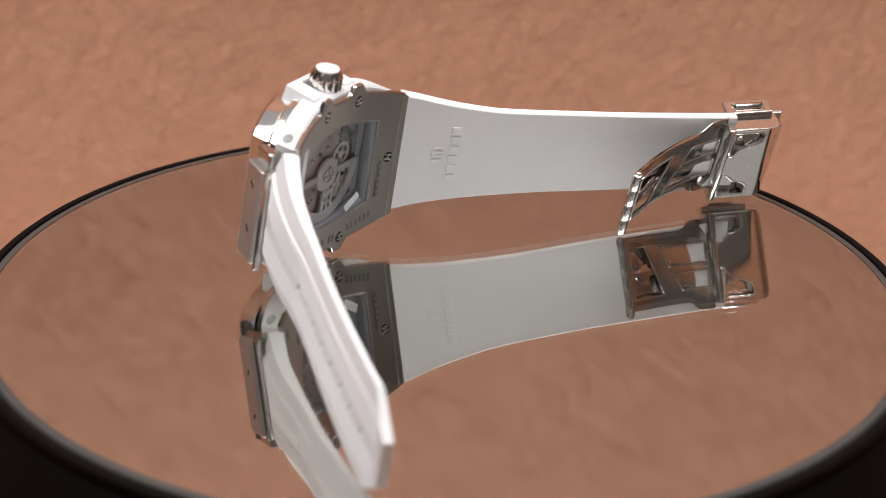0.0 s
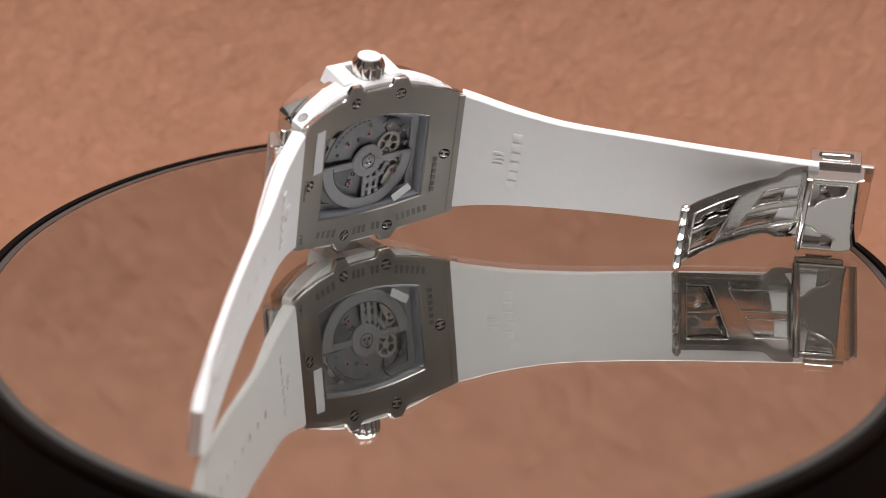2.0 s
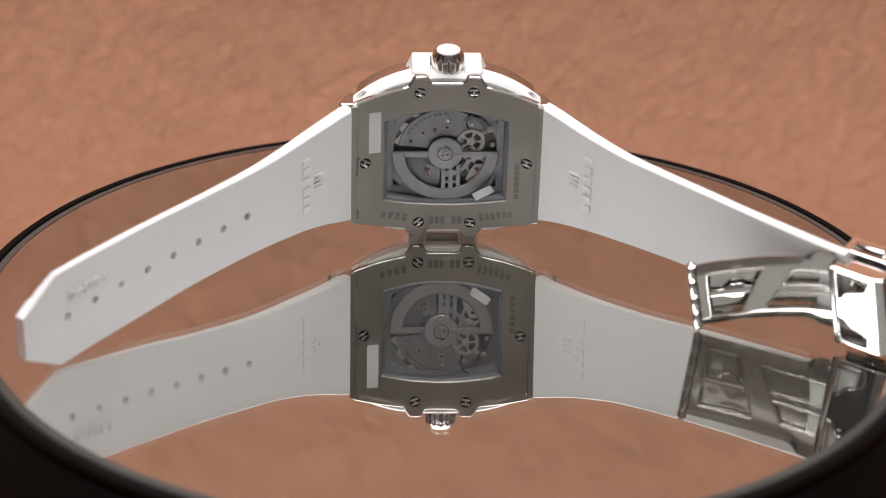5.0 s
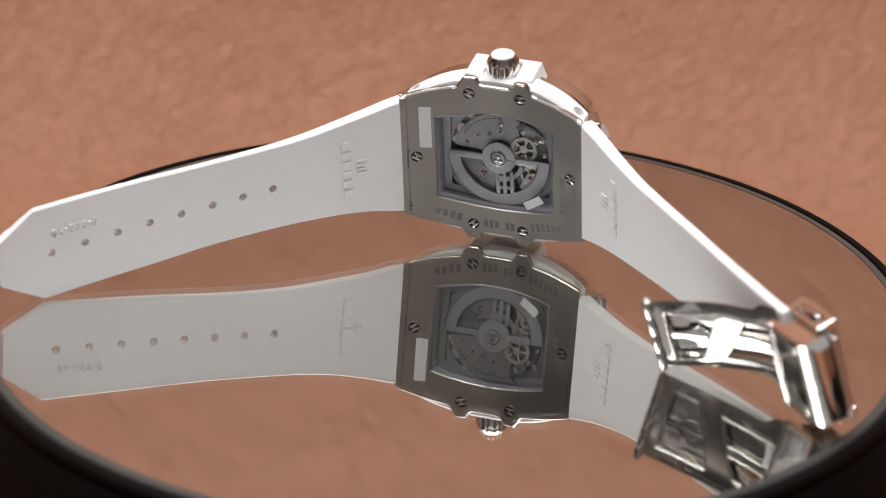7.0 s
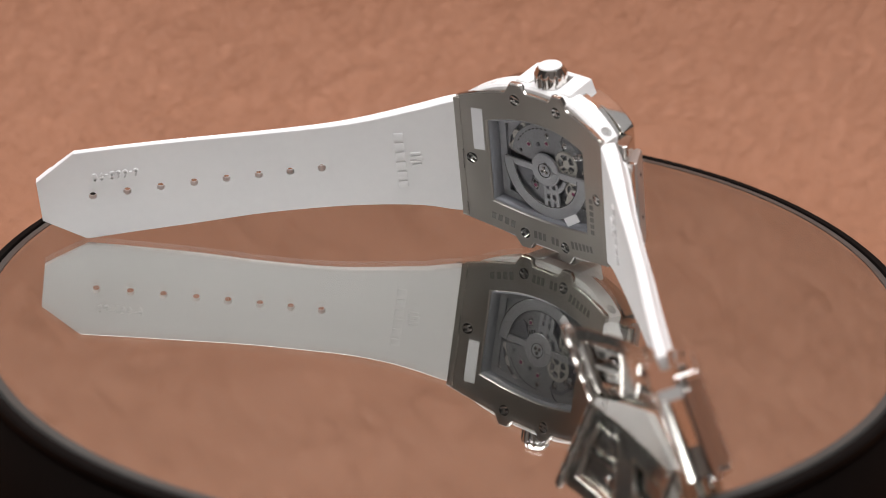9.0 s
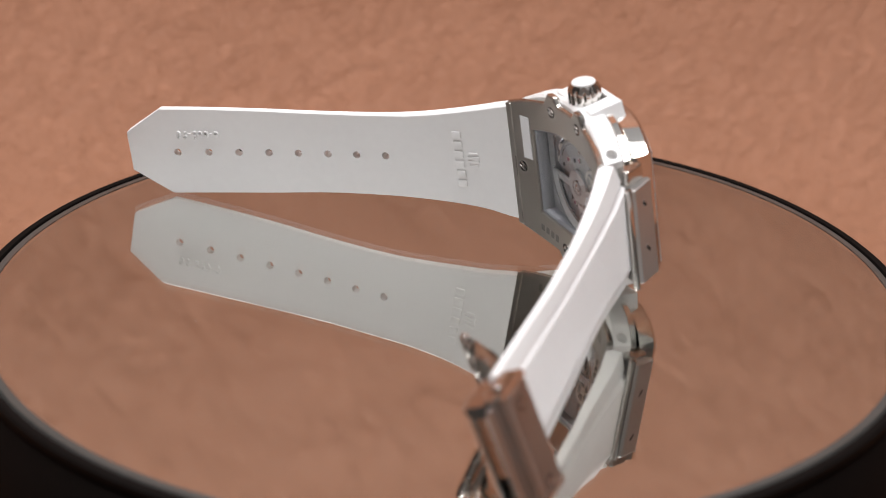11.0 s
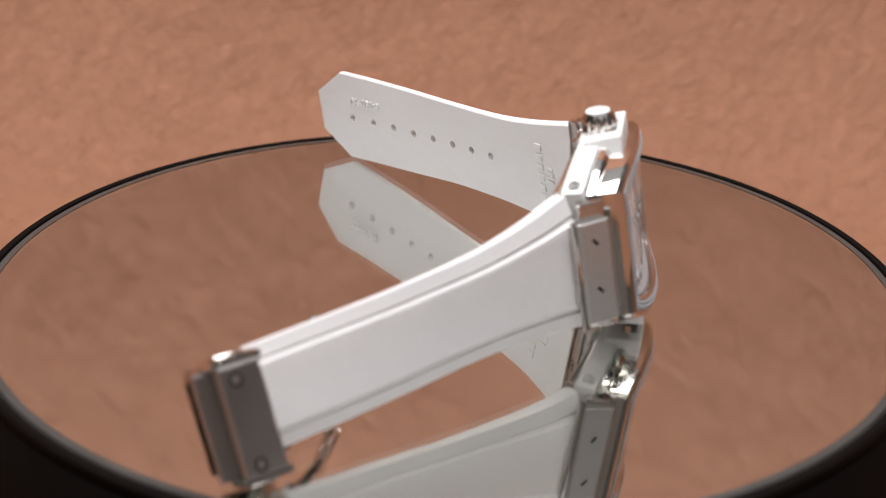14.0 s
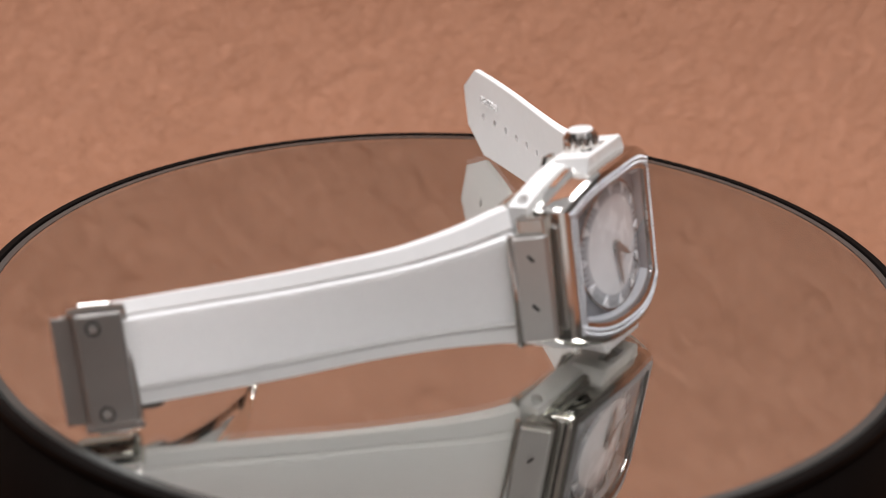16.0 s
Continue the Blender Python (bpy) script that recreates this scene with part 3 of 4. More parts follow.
def build_movement():
    mv = part("movement", drum(0, 0.3, 12.6, -4.4, -3.4, 0.2, 80), PLATE_DARK, watch, "grey skeleton movement with rotor")
    edge = shrink(WINDOW, 0.75)
    inner = lerp_loop(edge, [(0, 0)] * len(edge), 0.13)
    part("main_plate", bend(rings([at_z(edge, -3.4), at_z(edge, -2.75), at_z(inner, -2.95), at_z(inner, -3.4)])), PLATE, mv, "grey main plate", 40)
    part("ring", arc_plate(10.6, 12.4, 0, 359.9, -3.4, -2.7, 90, 0, 0.3), PLATE, mv)
    # upper bridges
    top = arc_plate(3.4, 9.6, 25, 172, -3.3, -2.5, 50, 0, 0.4, 0.12)
    part("bridge", cut(top, [drum(6.1, 2.5, 2.4, -5, 0), drum(-9.8, 8.3, 2.8, -5, 0)]), PLATE, mv, "grey plate bridge")
    part("bridge", cut(arc_plate(3.4, 9.4, 190, 262, -3.3, -2.6, 40, 0, 0.4, 0.12), [drum(-2.0, -9.6, 1.6, -5, 0)]), PLATE, mv)
    part("bridge", arc_plate(4.6, 9.9, 300, 352, -3.35, -3.0, 30, 0, 0.4, 0.1), PLATE_DARK, mv)
    part("barrel", gear(-8.0, 5.4, 4.2, 72, -3.1, -2.75, 3), GEAR, mv, "toothed barrel wheel")
    part("gear", gear(5.2, 2.8, 2.9, 52, -2.4, -2.15, 5), GEAR, mv, "toothed steel wheel")
    part("gear", gear(5.4, -0.4, 1.9, 40, -2.9, -2.6, 4), GEAR, mv)
    part("balance_wheel", gear(6.5, -3.2, 2.3, 60, -2.7, -2.45, 3), GEAR, mv, "pale balance wheel")
    part("balance_cock", cut(prism([(4.2, -6.2), (5.4, -6.8), (7.2, -4.2), (7.8, -2.4), (6.0, -2.6), (4.9, -4.4)], -2.4, -2.1, 0.12), [drum(6.6, -3.6, 0.5, -4, 0)]), GEAR, mv)
    for x, y in ((-4.6, 4.6), (0.2, 6.0), (6.5, -3.6), (-3.5, -4.5)):
        part("jewel", drum(x, y, 0.42, -2.5, -2.2, 0.1, 24), RUBY, mv)
        part("jewel_setting", arc_plate(0.41, 0.56, 0, 359.9, -2.52, -2.28, 28, x, y, 0), GEAR, mv)
    for x, y, r in ((-2.2, 5.2, 0.42), (-7.0, 2.6, 0.35), (0.4, 7.9, 0.5), (7.6, 5.0, 0.6), (9.0, 5.6, 0.7), (9.6, 2.0, 0.55), (3.6, 4.2, 0.35), (-7.2, -2.8, 0.4), (5.0, 7.0, 0.6), (8.8, -6.4, 0.4)):
        part("small_screw", cut(drum(x, y, r, -2.7, -2.2, 0.08, 20), [moved(box(-2, 2, -0.09, 0.09, -2.32, 0), Matrix.Translation((x, y, 0)) @ Matrix.Rotation(x * 2 + y, 4, "Z"))]), SCREW if r > 0.45 else PLATE_DARK, mv)
    part("setting_lever", prism([(3.4, 7.6), (4.6, 8.6), (7.2, 8.2), (9.4, 6.2), (9.0, 5.4), (6.9, 7.2), (4.9, 7.4), (4.2, 6.8)], -2.55, -2.3, 0.08), PLATE_DARK, mv)
    part("click_spring", arc_plate(2.9, 3.15, 60, 250, -2.5, -2.3, 24, 7.2, 7.2), SHADE_BLACK, mv)
    for i in range(9):
        a = radians(150 - i * 7.5)
        b = box(-0.3, 0.3, -0.12, 0.12, -2.5, -2.44)
        part("engraved_bar", moved(b, Matrix.Translation((8.6 * math.cos(a), 0.4 + 8.6 * math.sin(a), 0)) @ Matrix.Rotation(a - math.pi / 2, 4, "Z")), INK, mv)
    # plain bars stand for the name on the plate below the rotor
    for x, y, n in ((-4.6, -3.6, 6), (-3.6, -2.3, 6), (-3.4, -5.2, 2)):
        for i in range(n):
            b = box(-0.22, 0.22, -0.4, 0.4, -2.62, -2.56)
            part("engraved_bar", moved(b, Matrix.Translation((x + (i - n / 2) * 0.62, y - (i - n / 2) * 0.28, 0)) @ Matrix.Rotation(radians(-24), 4, "Z")), INK, mv)
    # rotor: hub, straight arms, half ring, paired spokes
    cx, cy = 0.0, 0.3
    rotor = part("rotor", arc_plate(8.3, 10.8, 180, 360, -2.0, -1.5, 70, cx, cy, 0.15), ROTOR, watch, "grey openworked winding rotor")
    # Bright steel arcs add a highlight along the rotor ring's shiny stepped edges.
    for r0, r1 in ((8.2, 8.34), (10.76, 10.9)):
        part("rim_highlight", arc_plate(r0, r1, 181, 359, -1.9, -1.46, 70, cx, cy, 0), SCREW, rotor)
    part("rotor_arm", box(cx - 10.7, cx - 2.2, cy - 0.95, cy + 0.45, -2.0, -1.52, 0.1), ROTOR, rotor)
    part("rotor_arm", box(cx + 2.2, cx + 10.7, cy - 0.95, cy + 0.45, -2.0, -1.52, 0.1), ROTOR, rotor)
    part("rotor_boss", arc_plate(1.7, 3.6, 0, 359.9, -2.05, -1.42, 60, cx, cy, 0.15), ROTOR, rotor)
    for x0, y1 in ((-0.75, -8.7), (0.75, -9.0), (2.3, -8.4)):
        part("rotor_spoke", prism([(x0, -2.3), (x0 + 0.75, -2.3), (x0 + 1.0, y1), (x0 + 0.1, y1)], -2.0, -1.53, 0.08), ROTOR, rotor)
    for y in (-4.0, -6.4):
        part("rotor_web", box(-0.5, 2.8, y - 0.35, y + 0.35, -2.0, -1.55, 0.08), ROTOR, rotor)
    part("rotor_web", arc_plate(4.6, 5.5, 270, 345, -2.0, -1.56, 24, cx, cy, 0.08), ROTOR, rotor)
    part("rotor_web", prism([(-8.4, -2.2), (-7.8, -0.5), (-3.0, -0.5), (-4.6, -4.2), (-5.4, -4.6)], -2.35, -2.1, 0.08), PLATE_DARK, rotor)
    part("bearing", drum(cx, cy, 1.85, -1.9, -1.3, 0.12, 48), CAP, rotor, "pale ball bearing cap")
    part("bearing_ring", arc_plate(1.45, 1.6, 0, 359.9, -1.32, -1.24, 40, cx, cy, 0), INK, rotor)
    for a in (90, 210, 330):
        x, y = cx + 0.62 * math.cos(radians(a)), cy + 0.62 * math.sin(radians(a))
        part("bearing_screw", drum(x, y, 0.42, -1.32, -1.2, 0.06, 20), SCREW, rotor)


build_movement()


# ---- straps ----
def strap_loop(o, tan, wid, width, thick):
    """Cross-section: flat inner face, slanted shoulders, a groove and a raised middle on the outer face."""
    n = tan.cross(wid).normalized()
    h = width / 2
    sec = [(-h + 0.2, 0), (h - 0.2, 0), (h, -0.2), (h, -thick * 0.6), (h * 0.75, -thick * 0.84), (h * 0.71, -thick * 0.77), (h * 0.68, -thick * 0.82), (h * 0.635, -thick),
           (-h * 0.635, -thick), (-h * 0.68, -thick * 0.82), (-h * 0.71, -thick * 0.77), (-h * 0.75, -thick * 0.84), (-h, -thick * 0.6), (-h, -0.2)]
    return [tuple(o + wid * a + n * b) for a, b in sec]


def interp(keys, t):
    xs = [kk[0] for kk in keys]
    return [float(np.interp(t, xs, [kk[i] for kk in keys])) for i in range(1, len(keys[0]))]


def smooth_keys(keys, n):
    """Catmull-Rom through the key rows, evenly in the first column."""
    out = []
    for t in np.linspace(keys[0][0], keys[-1][0], n):
        i = max(j for j in range(len(keys) - 1) if keys[j][0] <= t + 1e-9)
        p1, p2 = keys[i], keys[i + 1]
        p0, p3 = keys[max(0, i - 1)], keys[min(len(keys) - 1, i + 2)]
        f = (t - p1[0]) / (p2[0] - p1[0])
        row = [t]
        for q in range(1, len(p1)):
            m1 = (p2[q] - p0[q]) / (p2[0] - p0[0]) * (p2[0] - p1[0])
            m2 = (p3[q] - p1[q]) / (p3[0] - p1[0]) * (p2[0] - p1[0])
            row.append((2 * f**3 - 3 * f**2 + 1) * p1[q] + (f**3 - 2 * f**2 + f) * m1 + (-2 * f**3 + 3 * f**2) * p2[q] + (f**3 - f**2) * m2)
        out.append(row)
    return out


# along x: inner face height, middle, width, thickness, twist in degrees
TIP_KEYS = [(18.6, 2.9, 0, 25.6, 5.0, 0), (21, 4.8, 0, 24.6, 4.8, 0), (24, 7.3, 0, 22.8, 4.6, 0), (28.5, 11.3, -0.1, 20.9, 4.0, 0), (34, 17.0, -0.1, 19.2, 3.5, 0), (39.4, 22.6, 0, 18.5, 2.8, 0),
            (48.8, 32.1, 0, 18.4, 2.3, 0), (58, 41.9, -0.1, 19.2, 2.1, 0), (67, 52.0, -0.1, 19.7, 2.0, 0), (72.3, 58.3, -0.1, 19.9, 2.0, 0), (78.3, 65.3, -0.1, 20.0, 2.0, 0)]
BUCKLE_KEYS = [(18.6, 2.9, 0.4, 26.2, 5.0, 0), (21, 4.8, 0.4, 24.9, 4.8, 0), (24, 7.2, 0.3, 23.3, 4.5, 0.5), (28.5, 11.1, 0.2, 21.4, 4.0, 1), (34, 15.9, 0.1, 19.9, 3.5, 2), (39.4, 20.6, 0.2, 19.2, 3.2, 3),
               (44.2, 24.8, 0.3, 19.0, 3.0, 4.5), (50, 30.0, 0.4, 18.9, 2.9, 6), (56, 35.6, 0.6, 18.9, 2.8, 8), (62, 41.2, 0.9, 18.9, 2.8, 10), (71.2, 49.9, 1.4, 18.9, 2.8, 12), (74.2, 52.8, 1.6, 18.9, 2.8, 12)]


def strap_stations(keys, sx, n):
    rows = smooth_keys(keys, n)
    out = []
    for i, (x, z, yc, w, th, tw) in enumerate(rows):
        a, b = rows[max(0, i - 1)], rows[min(n - 1, i + 1)]
        tan = Vector((sx * (b[0] - a[0]), b[2] - a[2], b[1] - a[1])).normalized()
        wid = Vector((0, 1, 0))
        wid = (Matrix.Rotation(radians(tw), 3, tan) @ wid)
        wid = (wid - tan * wid.dot(tan) + tan * (-0.012 * tw)).normalized()
        out.append((Vector((sx * x, yc, z)), tan, wid * (1 if sx > 0 else -1), w, th))
    return out


def strap_at(stations, x):
    st = min(stations, key=lambda q: abs(abs(q[0].x) - x))
    return st


def build_straps():
    tip = strap_stations(TIP_KEYS, -1, 70)
    bm = rings([strap_loop(o, t, w, wd, th) for o, t, w, wd, th in tip], closed=False)
    # the pointed end: two slanting cuts
    o, t, w, _, _ = tip[-1]
    cuts = []
    for sg in (-1, 1):
        c = prism([(0.3, 4.2), (0.3, 40), (-30, 40), (-8.4, 9.9)], -10, 10)
        if sg < 0:
            c = moved(c, Matrix.Diagonal((1, -1, 1, 1)))
        cuts.append(moved(c, frame_of(o, t, w)))
    pins = []
    for i in range(8):
        x = 39.4 + (71.25 - 39.4) * i / 7
        _, t2, w2, _, _ = strap_at(tip, x)
        st = interp([(kk[0], kk[1], kk[2]) for kk in TIP_KEYS], x)
        c = drum(0, 0, 0.84, -8, 8, 0, 24)
        pins.append(moved(c, frame_of(Vector((-x, -0.05 * i, st[0])), t2, w2)))
    bm = cut(bm, cuts + pins)
    strap = part("tip_strap", bm, RUBBER, watch, "white rubber strap with eight round holes", 28)
    buckle = strap_stations(BUCKLE_KEYS, 1, 60)
    bstrap = part("buckle_strap", rings([strap_loop(o, t, w, wd, th) for o, t, w, wd, th in buckle], closed=False), RUBBER, watch, "white rubber strap with ribbed middle", 28)
    # fine ribs across the raised outer middle
    for stations, parent in ((buckle, bstrap), (tip, strap)):
        rib = bmesh.new()
        for j in range(-19, 20):
            if parent is strap and abs(j) < 5:
                continue
            prev = None
            for o, t, w, wd, th in stations[1:-2]:
                n = t.cross(w).normalized()
                v = j * 0.3 * wd / 20
                top = [rib.verts.new(o + w * (v + d) - n * (th + hgt)) for d, hgt in ((-0.12, -0.02), (0.0, 0.08), (0.12, -0.02))]
                if prev:
                    rib.faces.new((prev[0], prev[1], top[1], top[0]))
                    rib.faces.new((prev[1], prev[2], top[2], top[1]))
                prev = top
        tagged(part("ribs", rib, RUBBER, parent, "fine lengthwise ribs", 60), kind="stuff")
    # plain raised bars in place of the moulded name and emblem, and the moulded number
    for stations, parent, sx in ((tip, strap, -1), (buckle, bstrap, 1)):
        for i in range(6):
            o, t, w, wd, th = strap_at(stations, 28.4)
            up = w if sx > 0 else -w
            n = t.cross(w).normalized()
            bar = box(-0.75, 0.75, -1.0, 1.0, -0.05, 0.32, 0.12)
            part("raised_bar", moved(bar, frame_of(o + up * (5.5 - i * 2.2), up, n.cross(up))), RUBBER, parent)
        for dx, dy, ln in ((0.5, 1.35, 2.0), (0.5, 0.45, 2.6), (0.5, -0.5, 2.6), (0.5, -1.4, 2.0), (-0.6, 0, 1.0)):
            o, t, w, wd, th = strap_at(stations, 25.6)
            up = w if sx > 0 else -w
            n = t.cross(w).normalized()
            bar = box(-ln / 2, ln / 2, -0.25, 0.25, -0.05, 0.32, 0.1)
            part("raised_bar", moved(bar, frame_of(o + up * dy + t * dx * 0.6, t, n.cross(t))), RUBBER, parent)
    o, t, w, wd, th = strap_at(tip, 67.5)
    word = lettering("6-665-90", 2.7, 0.5)
    for v in word.verts:
        a = v.co.x
        q = min(tip, key=lambda s0: abs((s0[0] - o).dot(t) - a))
        n = q[1].cross(q[2]).normalized()
        v.co = q[0] + Vector((0, 4.0, 0)) + q[1] * (a - (q[0] - o).dot(t)) + n.cross(q[1]) * v.co.y + n * (v.co.z + 0.24)
    part("moulded_number", word, RUBBER, strap, smooth=60)


build_straps()


# ---- folding clasp ----
CU = Vector((0.72, 0.1, 0.69)).normalized()
CV = Vector((-0.22, 0.965, 0.13))
CV = (CV - CU * CV.dot(CU)).normalized()
SLANT = 0.075  # the clasp's cross edges stand slightly askew to the strap
CN = CU.cross(CV)
CLASP = Matrix((CU, (CV + CU * SLANT).normalized(), CN)).transposed().to_4x4()
CLASP.translation = Vector((71.7, 1.5, 49.8)) - CU * 0.8 - CV * 0.6


def curved_plate(outline_half, u0, u1, lift, thick, n=40, m=12):
    """A plate along u, bent up towards its hinge end; outline_half(u) gives the half width."""
    bm = bmesh.new()
    grid = []
    for i in range(n + 1):
        u = u0 + (u1 - u0) * i / n
        nn = 1.0 - 0.25 * u + 0.0148 * u * u
        slope = -0.25 + 0.0296 * u
        d = Vector((-slope, 0, 1)).normalized()
        h = outline_half(u)
        row = []
        for j in range(m + 1):
            v = -h + 2 * h * j / m
            edge = 0.6 * abs(2 * j / m - 1) ** 5
            wave = max(0.0, min(1.0, (-12.5 - u) / 2.5)) * 0.16 * math.sin(1.3 * v + 0.5) * math.sin(0.9 * u)
            base = Vector((u, v, nn + lift + wave))
            row.append((bm.verts.new(base - d * edge), bm.verts.new(base - d * thick)))
        grid.append(row)
    for i in range(n):
        for j in range(m):
            a, b, c, e = grid[i][j], grid[i + 1][j], grid[i + 1][j + 1], grid[i][j + 1]
            bm.faces.new((a[0], b[0], c[0], e[0]))
            bm.faces.new((a[1], e[1], c[1], b[1]))
    for i in range(n):
        for j in (0, m):
            a, b = grid[i][j], grid[i + 1][j]
            bm.faces.new((a[0], a[1], b[1], b[0]))
    for j in range(m):
        for i in (0, n):
            a, b = grid[i][j], grid[i][j + 1]
            bm.faces.new((a[0], b[0], b[1], a[1]))
    bmesh.ops.recalc_face_normals(bm, faces=bm.faces)
    return bm


def blade_height(u):
    return 1.0 - 0.25 * u + 0.0148 * u * u


def sweep_tube(points, r, n=8):
    """A closed rounded bead along a loop of points."""
    pts = [Vector(p) for p in points]
    loops = []
    for i, p in enumerate(pts):
        t = (pts[(i + 1) % len(pts)] - pts[i - 1]).normalized()
        x = Vector((0, 0, 1)).cross(t).normalized()
        y = t.cross(x)
        loops.append([tuple(p + (x * math.cos(2 * math.pi * j / n) + y * math.sin(2 * math.pi * j / n)) * r) for j in range(n)])
    return rings(loops)


def window_bead(outline, r=0.3, lift=-0.12):
    """The rounded edge of a stamped window, laid on the curved blade."""
    pts = []
    for i, (u, v) in enumerate(outline):
        u2, v2 = outline[(i + 1) % len(outline)]
        k0 = max(3, int(math.hypot(u2 - u, v2 - v) / 0.5))
        pts += [(u + (u2 - u) * j / k0, v + (v2 - v) * j / k0) for j in range(k0)]
    return sweep_tube([(u, v, blade_height(u) + lift) for u, v in pts], r)


def build_clasp():
    C = CLASP
    half = lambda u: 7.9 + 1.9 / (1 + math.exp(-(u + 3.6) * 2.2))
    blade_bm = curved_plate(half, -22.0, 1.2, 0.0, 0.75)
    outlines = [[(-20.4, -5.6), (-15.8, -5.6), (-11.7, 5.4), (-20.4, 5.4)],
                [(-12.0, -4.9), (0.2, -4.9), (0.2, -0.5), (-9.6, -0.5)],
                [(-8.8, 1.1), (0.2, 1.1), (0.2, 4.9), (-6.8, 4.9)]]
    clasp = part("clasp", moved(cut(blade_bm, [prism(o, -5, 30) for o in outlines]), C), BLADE, watch, "open polished steel folding clasp", 30)
    for o in outlines:
        part("window_edge", moved(window_bead(o), C), STEEL, clasp, "rounded polished window edge", 60)
    part("lower_blade", moved(curved_plate(lambda u: 6.6, -22.0, 1.0, -1.45, 0.6), C), BLADE, clasp, smooth=30)
    tongue = prism([(-21.2, -0.8), (-18.2, -0.8), (-17.4, -1.8), (-15.6, -1.8), (-15.0, -0.8), (-12.6, -0.8), (-12.6, 0.8), (-15.0, 0.8), (-15.6, 1.8), (-17.4, 1.8), (-18.2, 0.8), (-21.2, 0.8)], -0.4, 0.4, 0.2)
    for v in tongue.verts:
        v.co.z += blade_height(v.co.x) - 0.7
    part("tongue", moved(tongue, C), STEEL, clasp)
    # hinge knuckles
    for i in range(4):
        v0 = -7.9 + 4.15 * i
        part("hinge_knuckle", moved(tube((-22.4, v0 + 0.06, 13.9), (-22.4, v0 + 4.05, 13.9), 0.95), C), STEEL, clasp, smooth=40)
    part("hinge_pin", moved(tube((-22.4, -8.3, 13.9), (-22.4, 9.1, 13.9), 0.5), C), SCREW, clasp)
    # end block: rounded down at its far end, two pockets beside a waisted middle, a slot in the end
    side = [(0.9, -2.4), (13.4, -2.4), (14.1, -1.8)] + [(9.8 + 4.4 * math.sin(a), -1.3 + 3.9 * math.cos(a)) for a in np.linspace(1.5, 0.0, 14)] + [(0.9, 2.6)]
    body = moved(prism(side, -8.5, 11.0, 0.3), Matrix(((1, 0, 0, 0), (0, 0, -1, 0), (0, 1, 0, 0), (0, 0, 0, 1))))
    corners = [prism([(11.6, 9.2), (15.4, 9.2), (15.4, 5.4)], -8, 8), prism([(11.6, -11.8), (15.4, -11.8), (15.4, -8.0)], -8, 8)]
    upper = [(2.4, 7.5), (9.7, 7.5), (9.2, 5.0), (8.2, 4.3), (5.2, 3.2), (4.2, 2.4), (3.6, 1.2), (2.4, 1.0)]
    lower = [(2.4, -10.0), (8.6, -10.0), (8.8, -7.6), (7.6, -6.6), (5.2, -6.0), (4.4, -5.2), (3.6, -4.4), (2.4, -4.2)]
    pockets = [prism(upper, 0.2, 8), prism(lower, 0.2, 8), box(9.2, 16, -9.4, 6.9, -1.9, -0.1)]
    block = part("block", moved(cut(body, corners + pockets), C), STEEL, clasp, "polished steel end block", 12)
    for o in (upper, lower):
        bead = [(u, v, 2.45) for u, v in o]
        fine = [tuple(Vector(bead[i]).lerp(Vector(bead[(i + 1) % len(bead)]), j / 4)) for i in range(len(bead)) for j in range(4)]
        part("pocket_edge", moved(sweep_tube(fine, 0.28), C), STEEL, block, "rounded polished pocket edge", 60)
    part("cross_bar", moved(tube((1.7, -11.1, 2.3), (1.7, 8.6, 2.3), 0.75), C), STEEL, block, smooth=40)
    part("bolt", moved(drum(5.0, 4.4, 0.7, 0.1, 1.2, 0.2), C), SCREW, block)
    for w, y in (("STAINLESS", 3.2), ("STEEL", -5.0)):
        part("inscription", moved(lettering(w, 1.3, 0.06), C @ frame_of((12.1, y, 2.0), (0, -1, 0), (0.8, 0, -0.6))), SATIN, block)
    # strap end cover on the outer face, with two screws
    cover = part("cover", moved(box(2.2, 10.9, -11.2, 8.7, -5.9, -2.2, 0.65), C), COVER, clasp, "satin steel strap end cover", 12)
    for v in (-9.2, 5.9):
        part("screw", moved(join(*h_screw(1.0)), C @ frame_of((7.6, v, -5.94), (0, 1, 0), (1, 0, 0))), SCREW, cover)
        # A flat dark ring paints the shade round the screw head.
        part("recess_shade", moved(arc_plate(0.98, 1.35, 0, 359.9, -0.02, 0.05, 28), C @ frame_of((7.6, v, -5.9), (0, 1, 0), (1, 0, 0))), SHADE_BLACK, cover)
    part("end_lip", moved(box(10.8, 14.4, -10.8, 8.2, -3.6, -2.5, 0.3), C), COVER, clasp, "satin steel lip", 12)
    # push buttons at both sides, each in a raised frame
    for sg, v in ((1, 8.4), (-1, -10.9)):
        plate = cut(box(1.4, 11.6, min(v, v + sg * 1.3), max(v, v + sg * 1.3), -5.6, -1.5, 0.2), [box(3.0, 9.9, min(v + sg * 0.7, v + sg * 3), max(v + sg * 0.7, v + sg * 3), -4.5, -2.4)])
        part("button_frame", moved(plate, C), STEEL, clasp, smooth=12)
        knob = tube((3.5, v + sg * 1.2, -3.45), (9.4, v + sg * 1.2, -3.45), 0.85, 20, 0.35)
        part("push_button", moved(knob, C), STEEL, clasp, smooth=40)


build_clasp()


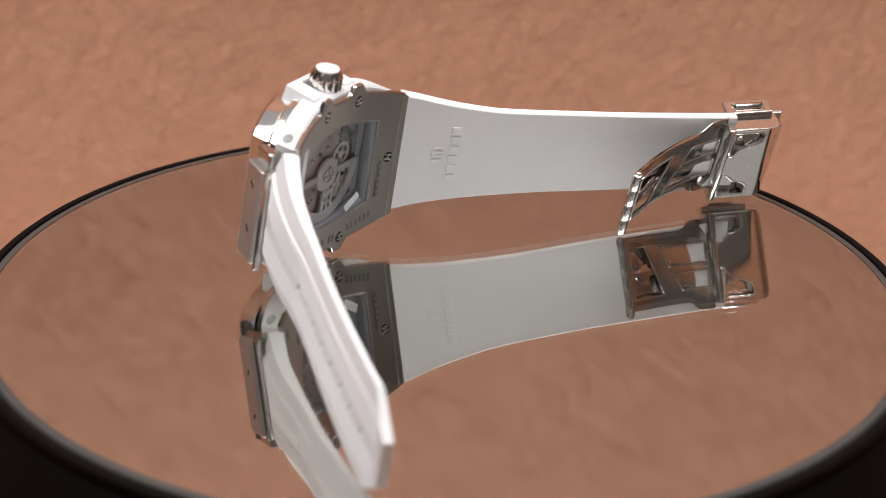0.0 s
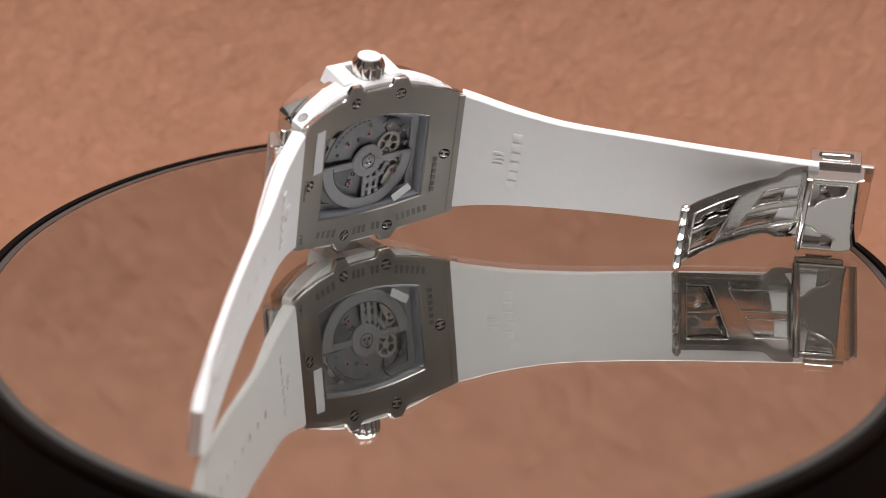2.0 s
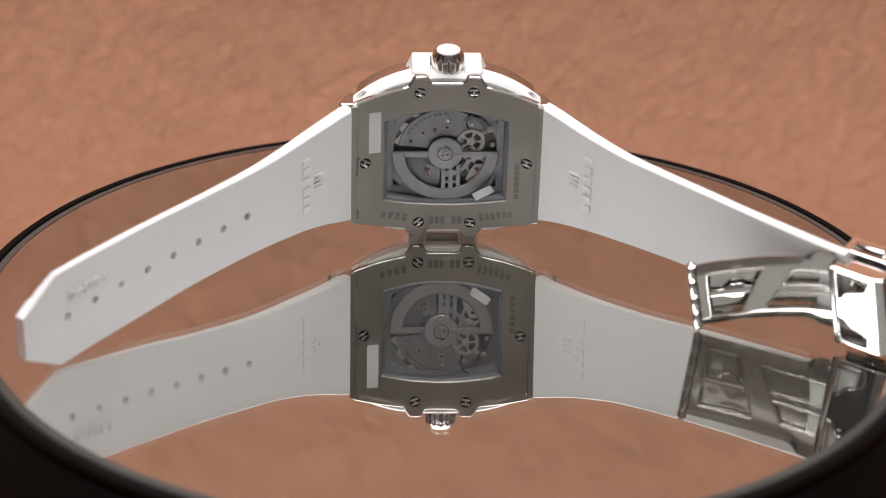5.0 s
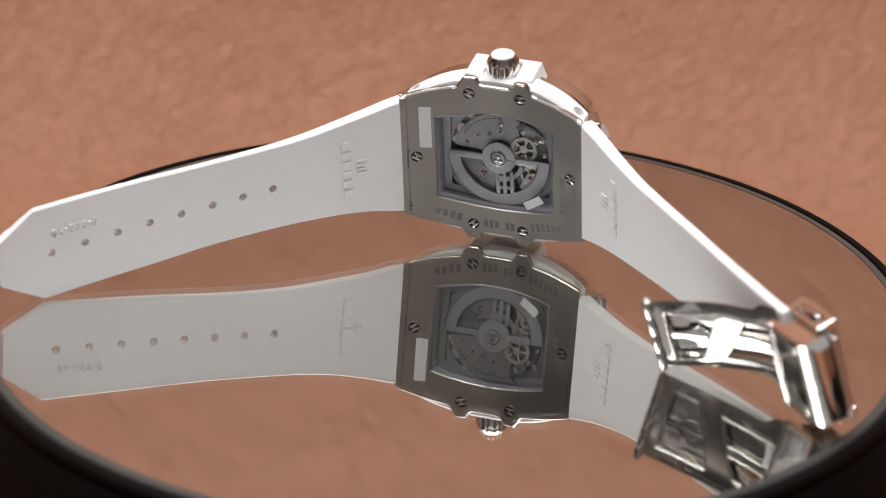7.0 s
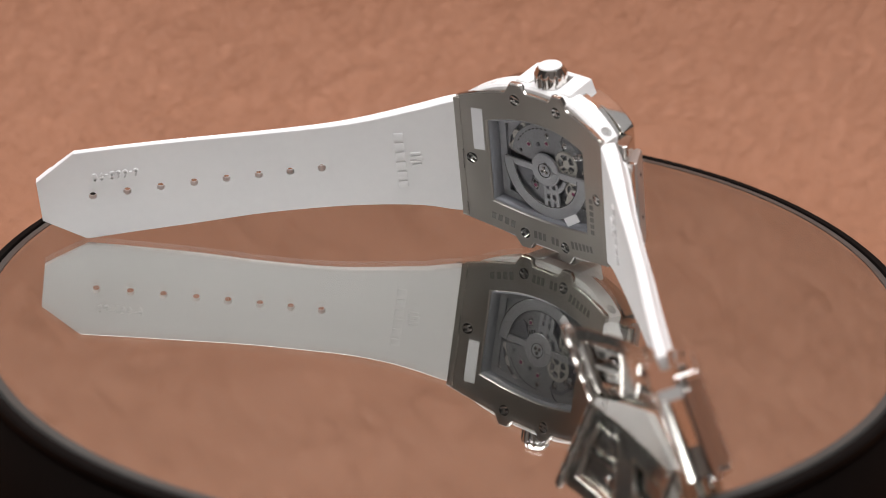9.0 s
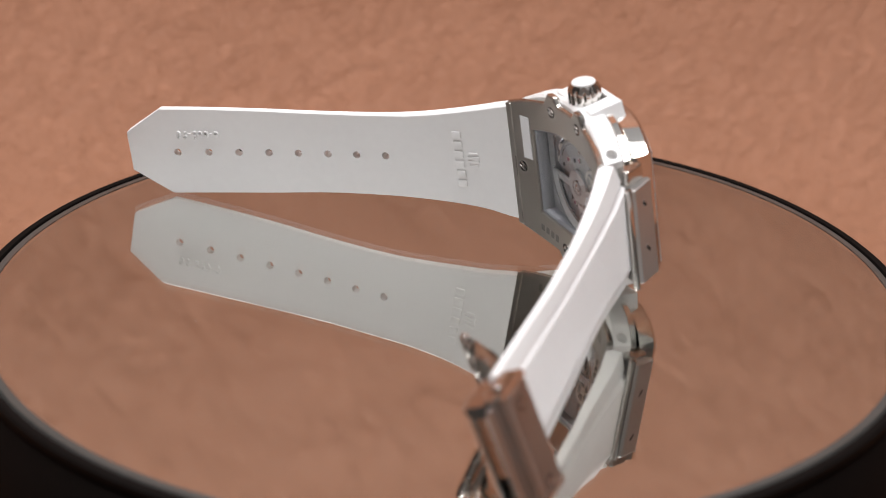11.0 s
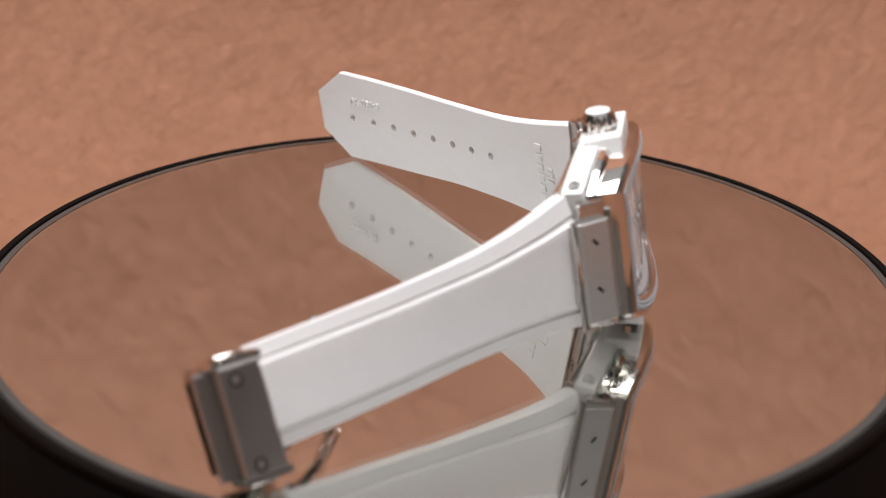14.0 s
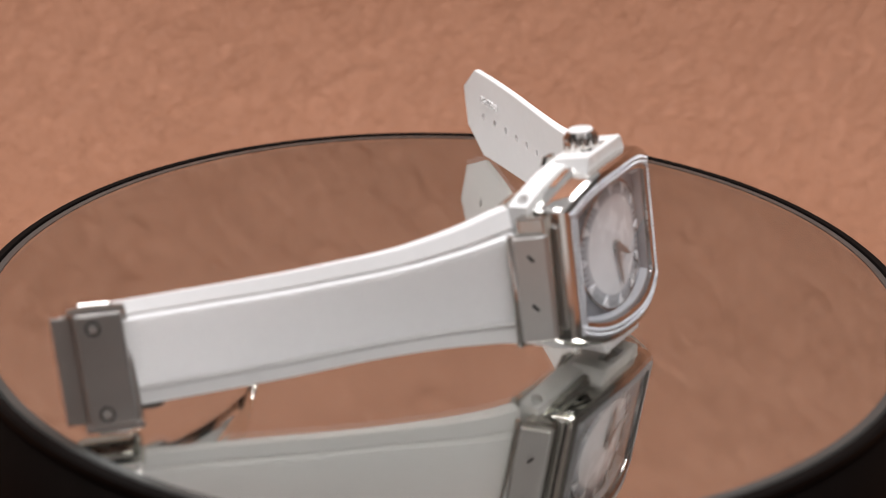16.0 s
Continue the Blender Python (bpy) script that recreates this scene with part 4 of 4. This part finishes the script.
# ---- what moves: the turntable turns clockwise and carries the watch ----
def motions():
    rows = [(0.0, 2.81), (1.0, -8.48), (2.0, -19.65), (3.0, -30.77), (4.0, -41.89), (5.0, -53.02), (6.0, -64.17), (7.0, -75.33), (8.0, -86.49), (9.0, -97.63), (10.0, -108.71), (11.0, -119.74), (12.0, -130.71), (13.0, -141.61), (14.0, -152.49), (15.0, -163.39), (16.0, -174.39)]
    for thing, z in ((watch, 0.0), (turntable, -0.060)):
        walk(thing, [(t, pose(0, 0, z, 0, 0, a)) for t, a in rows])


motions()
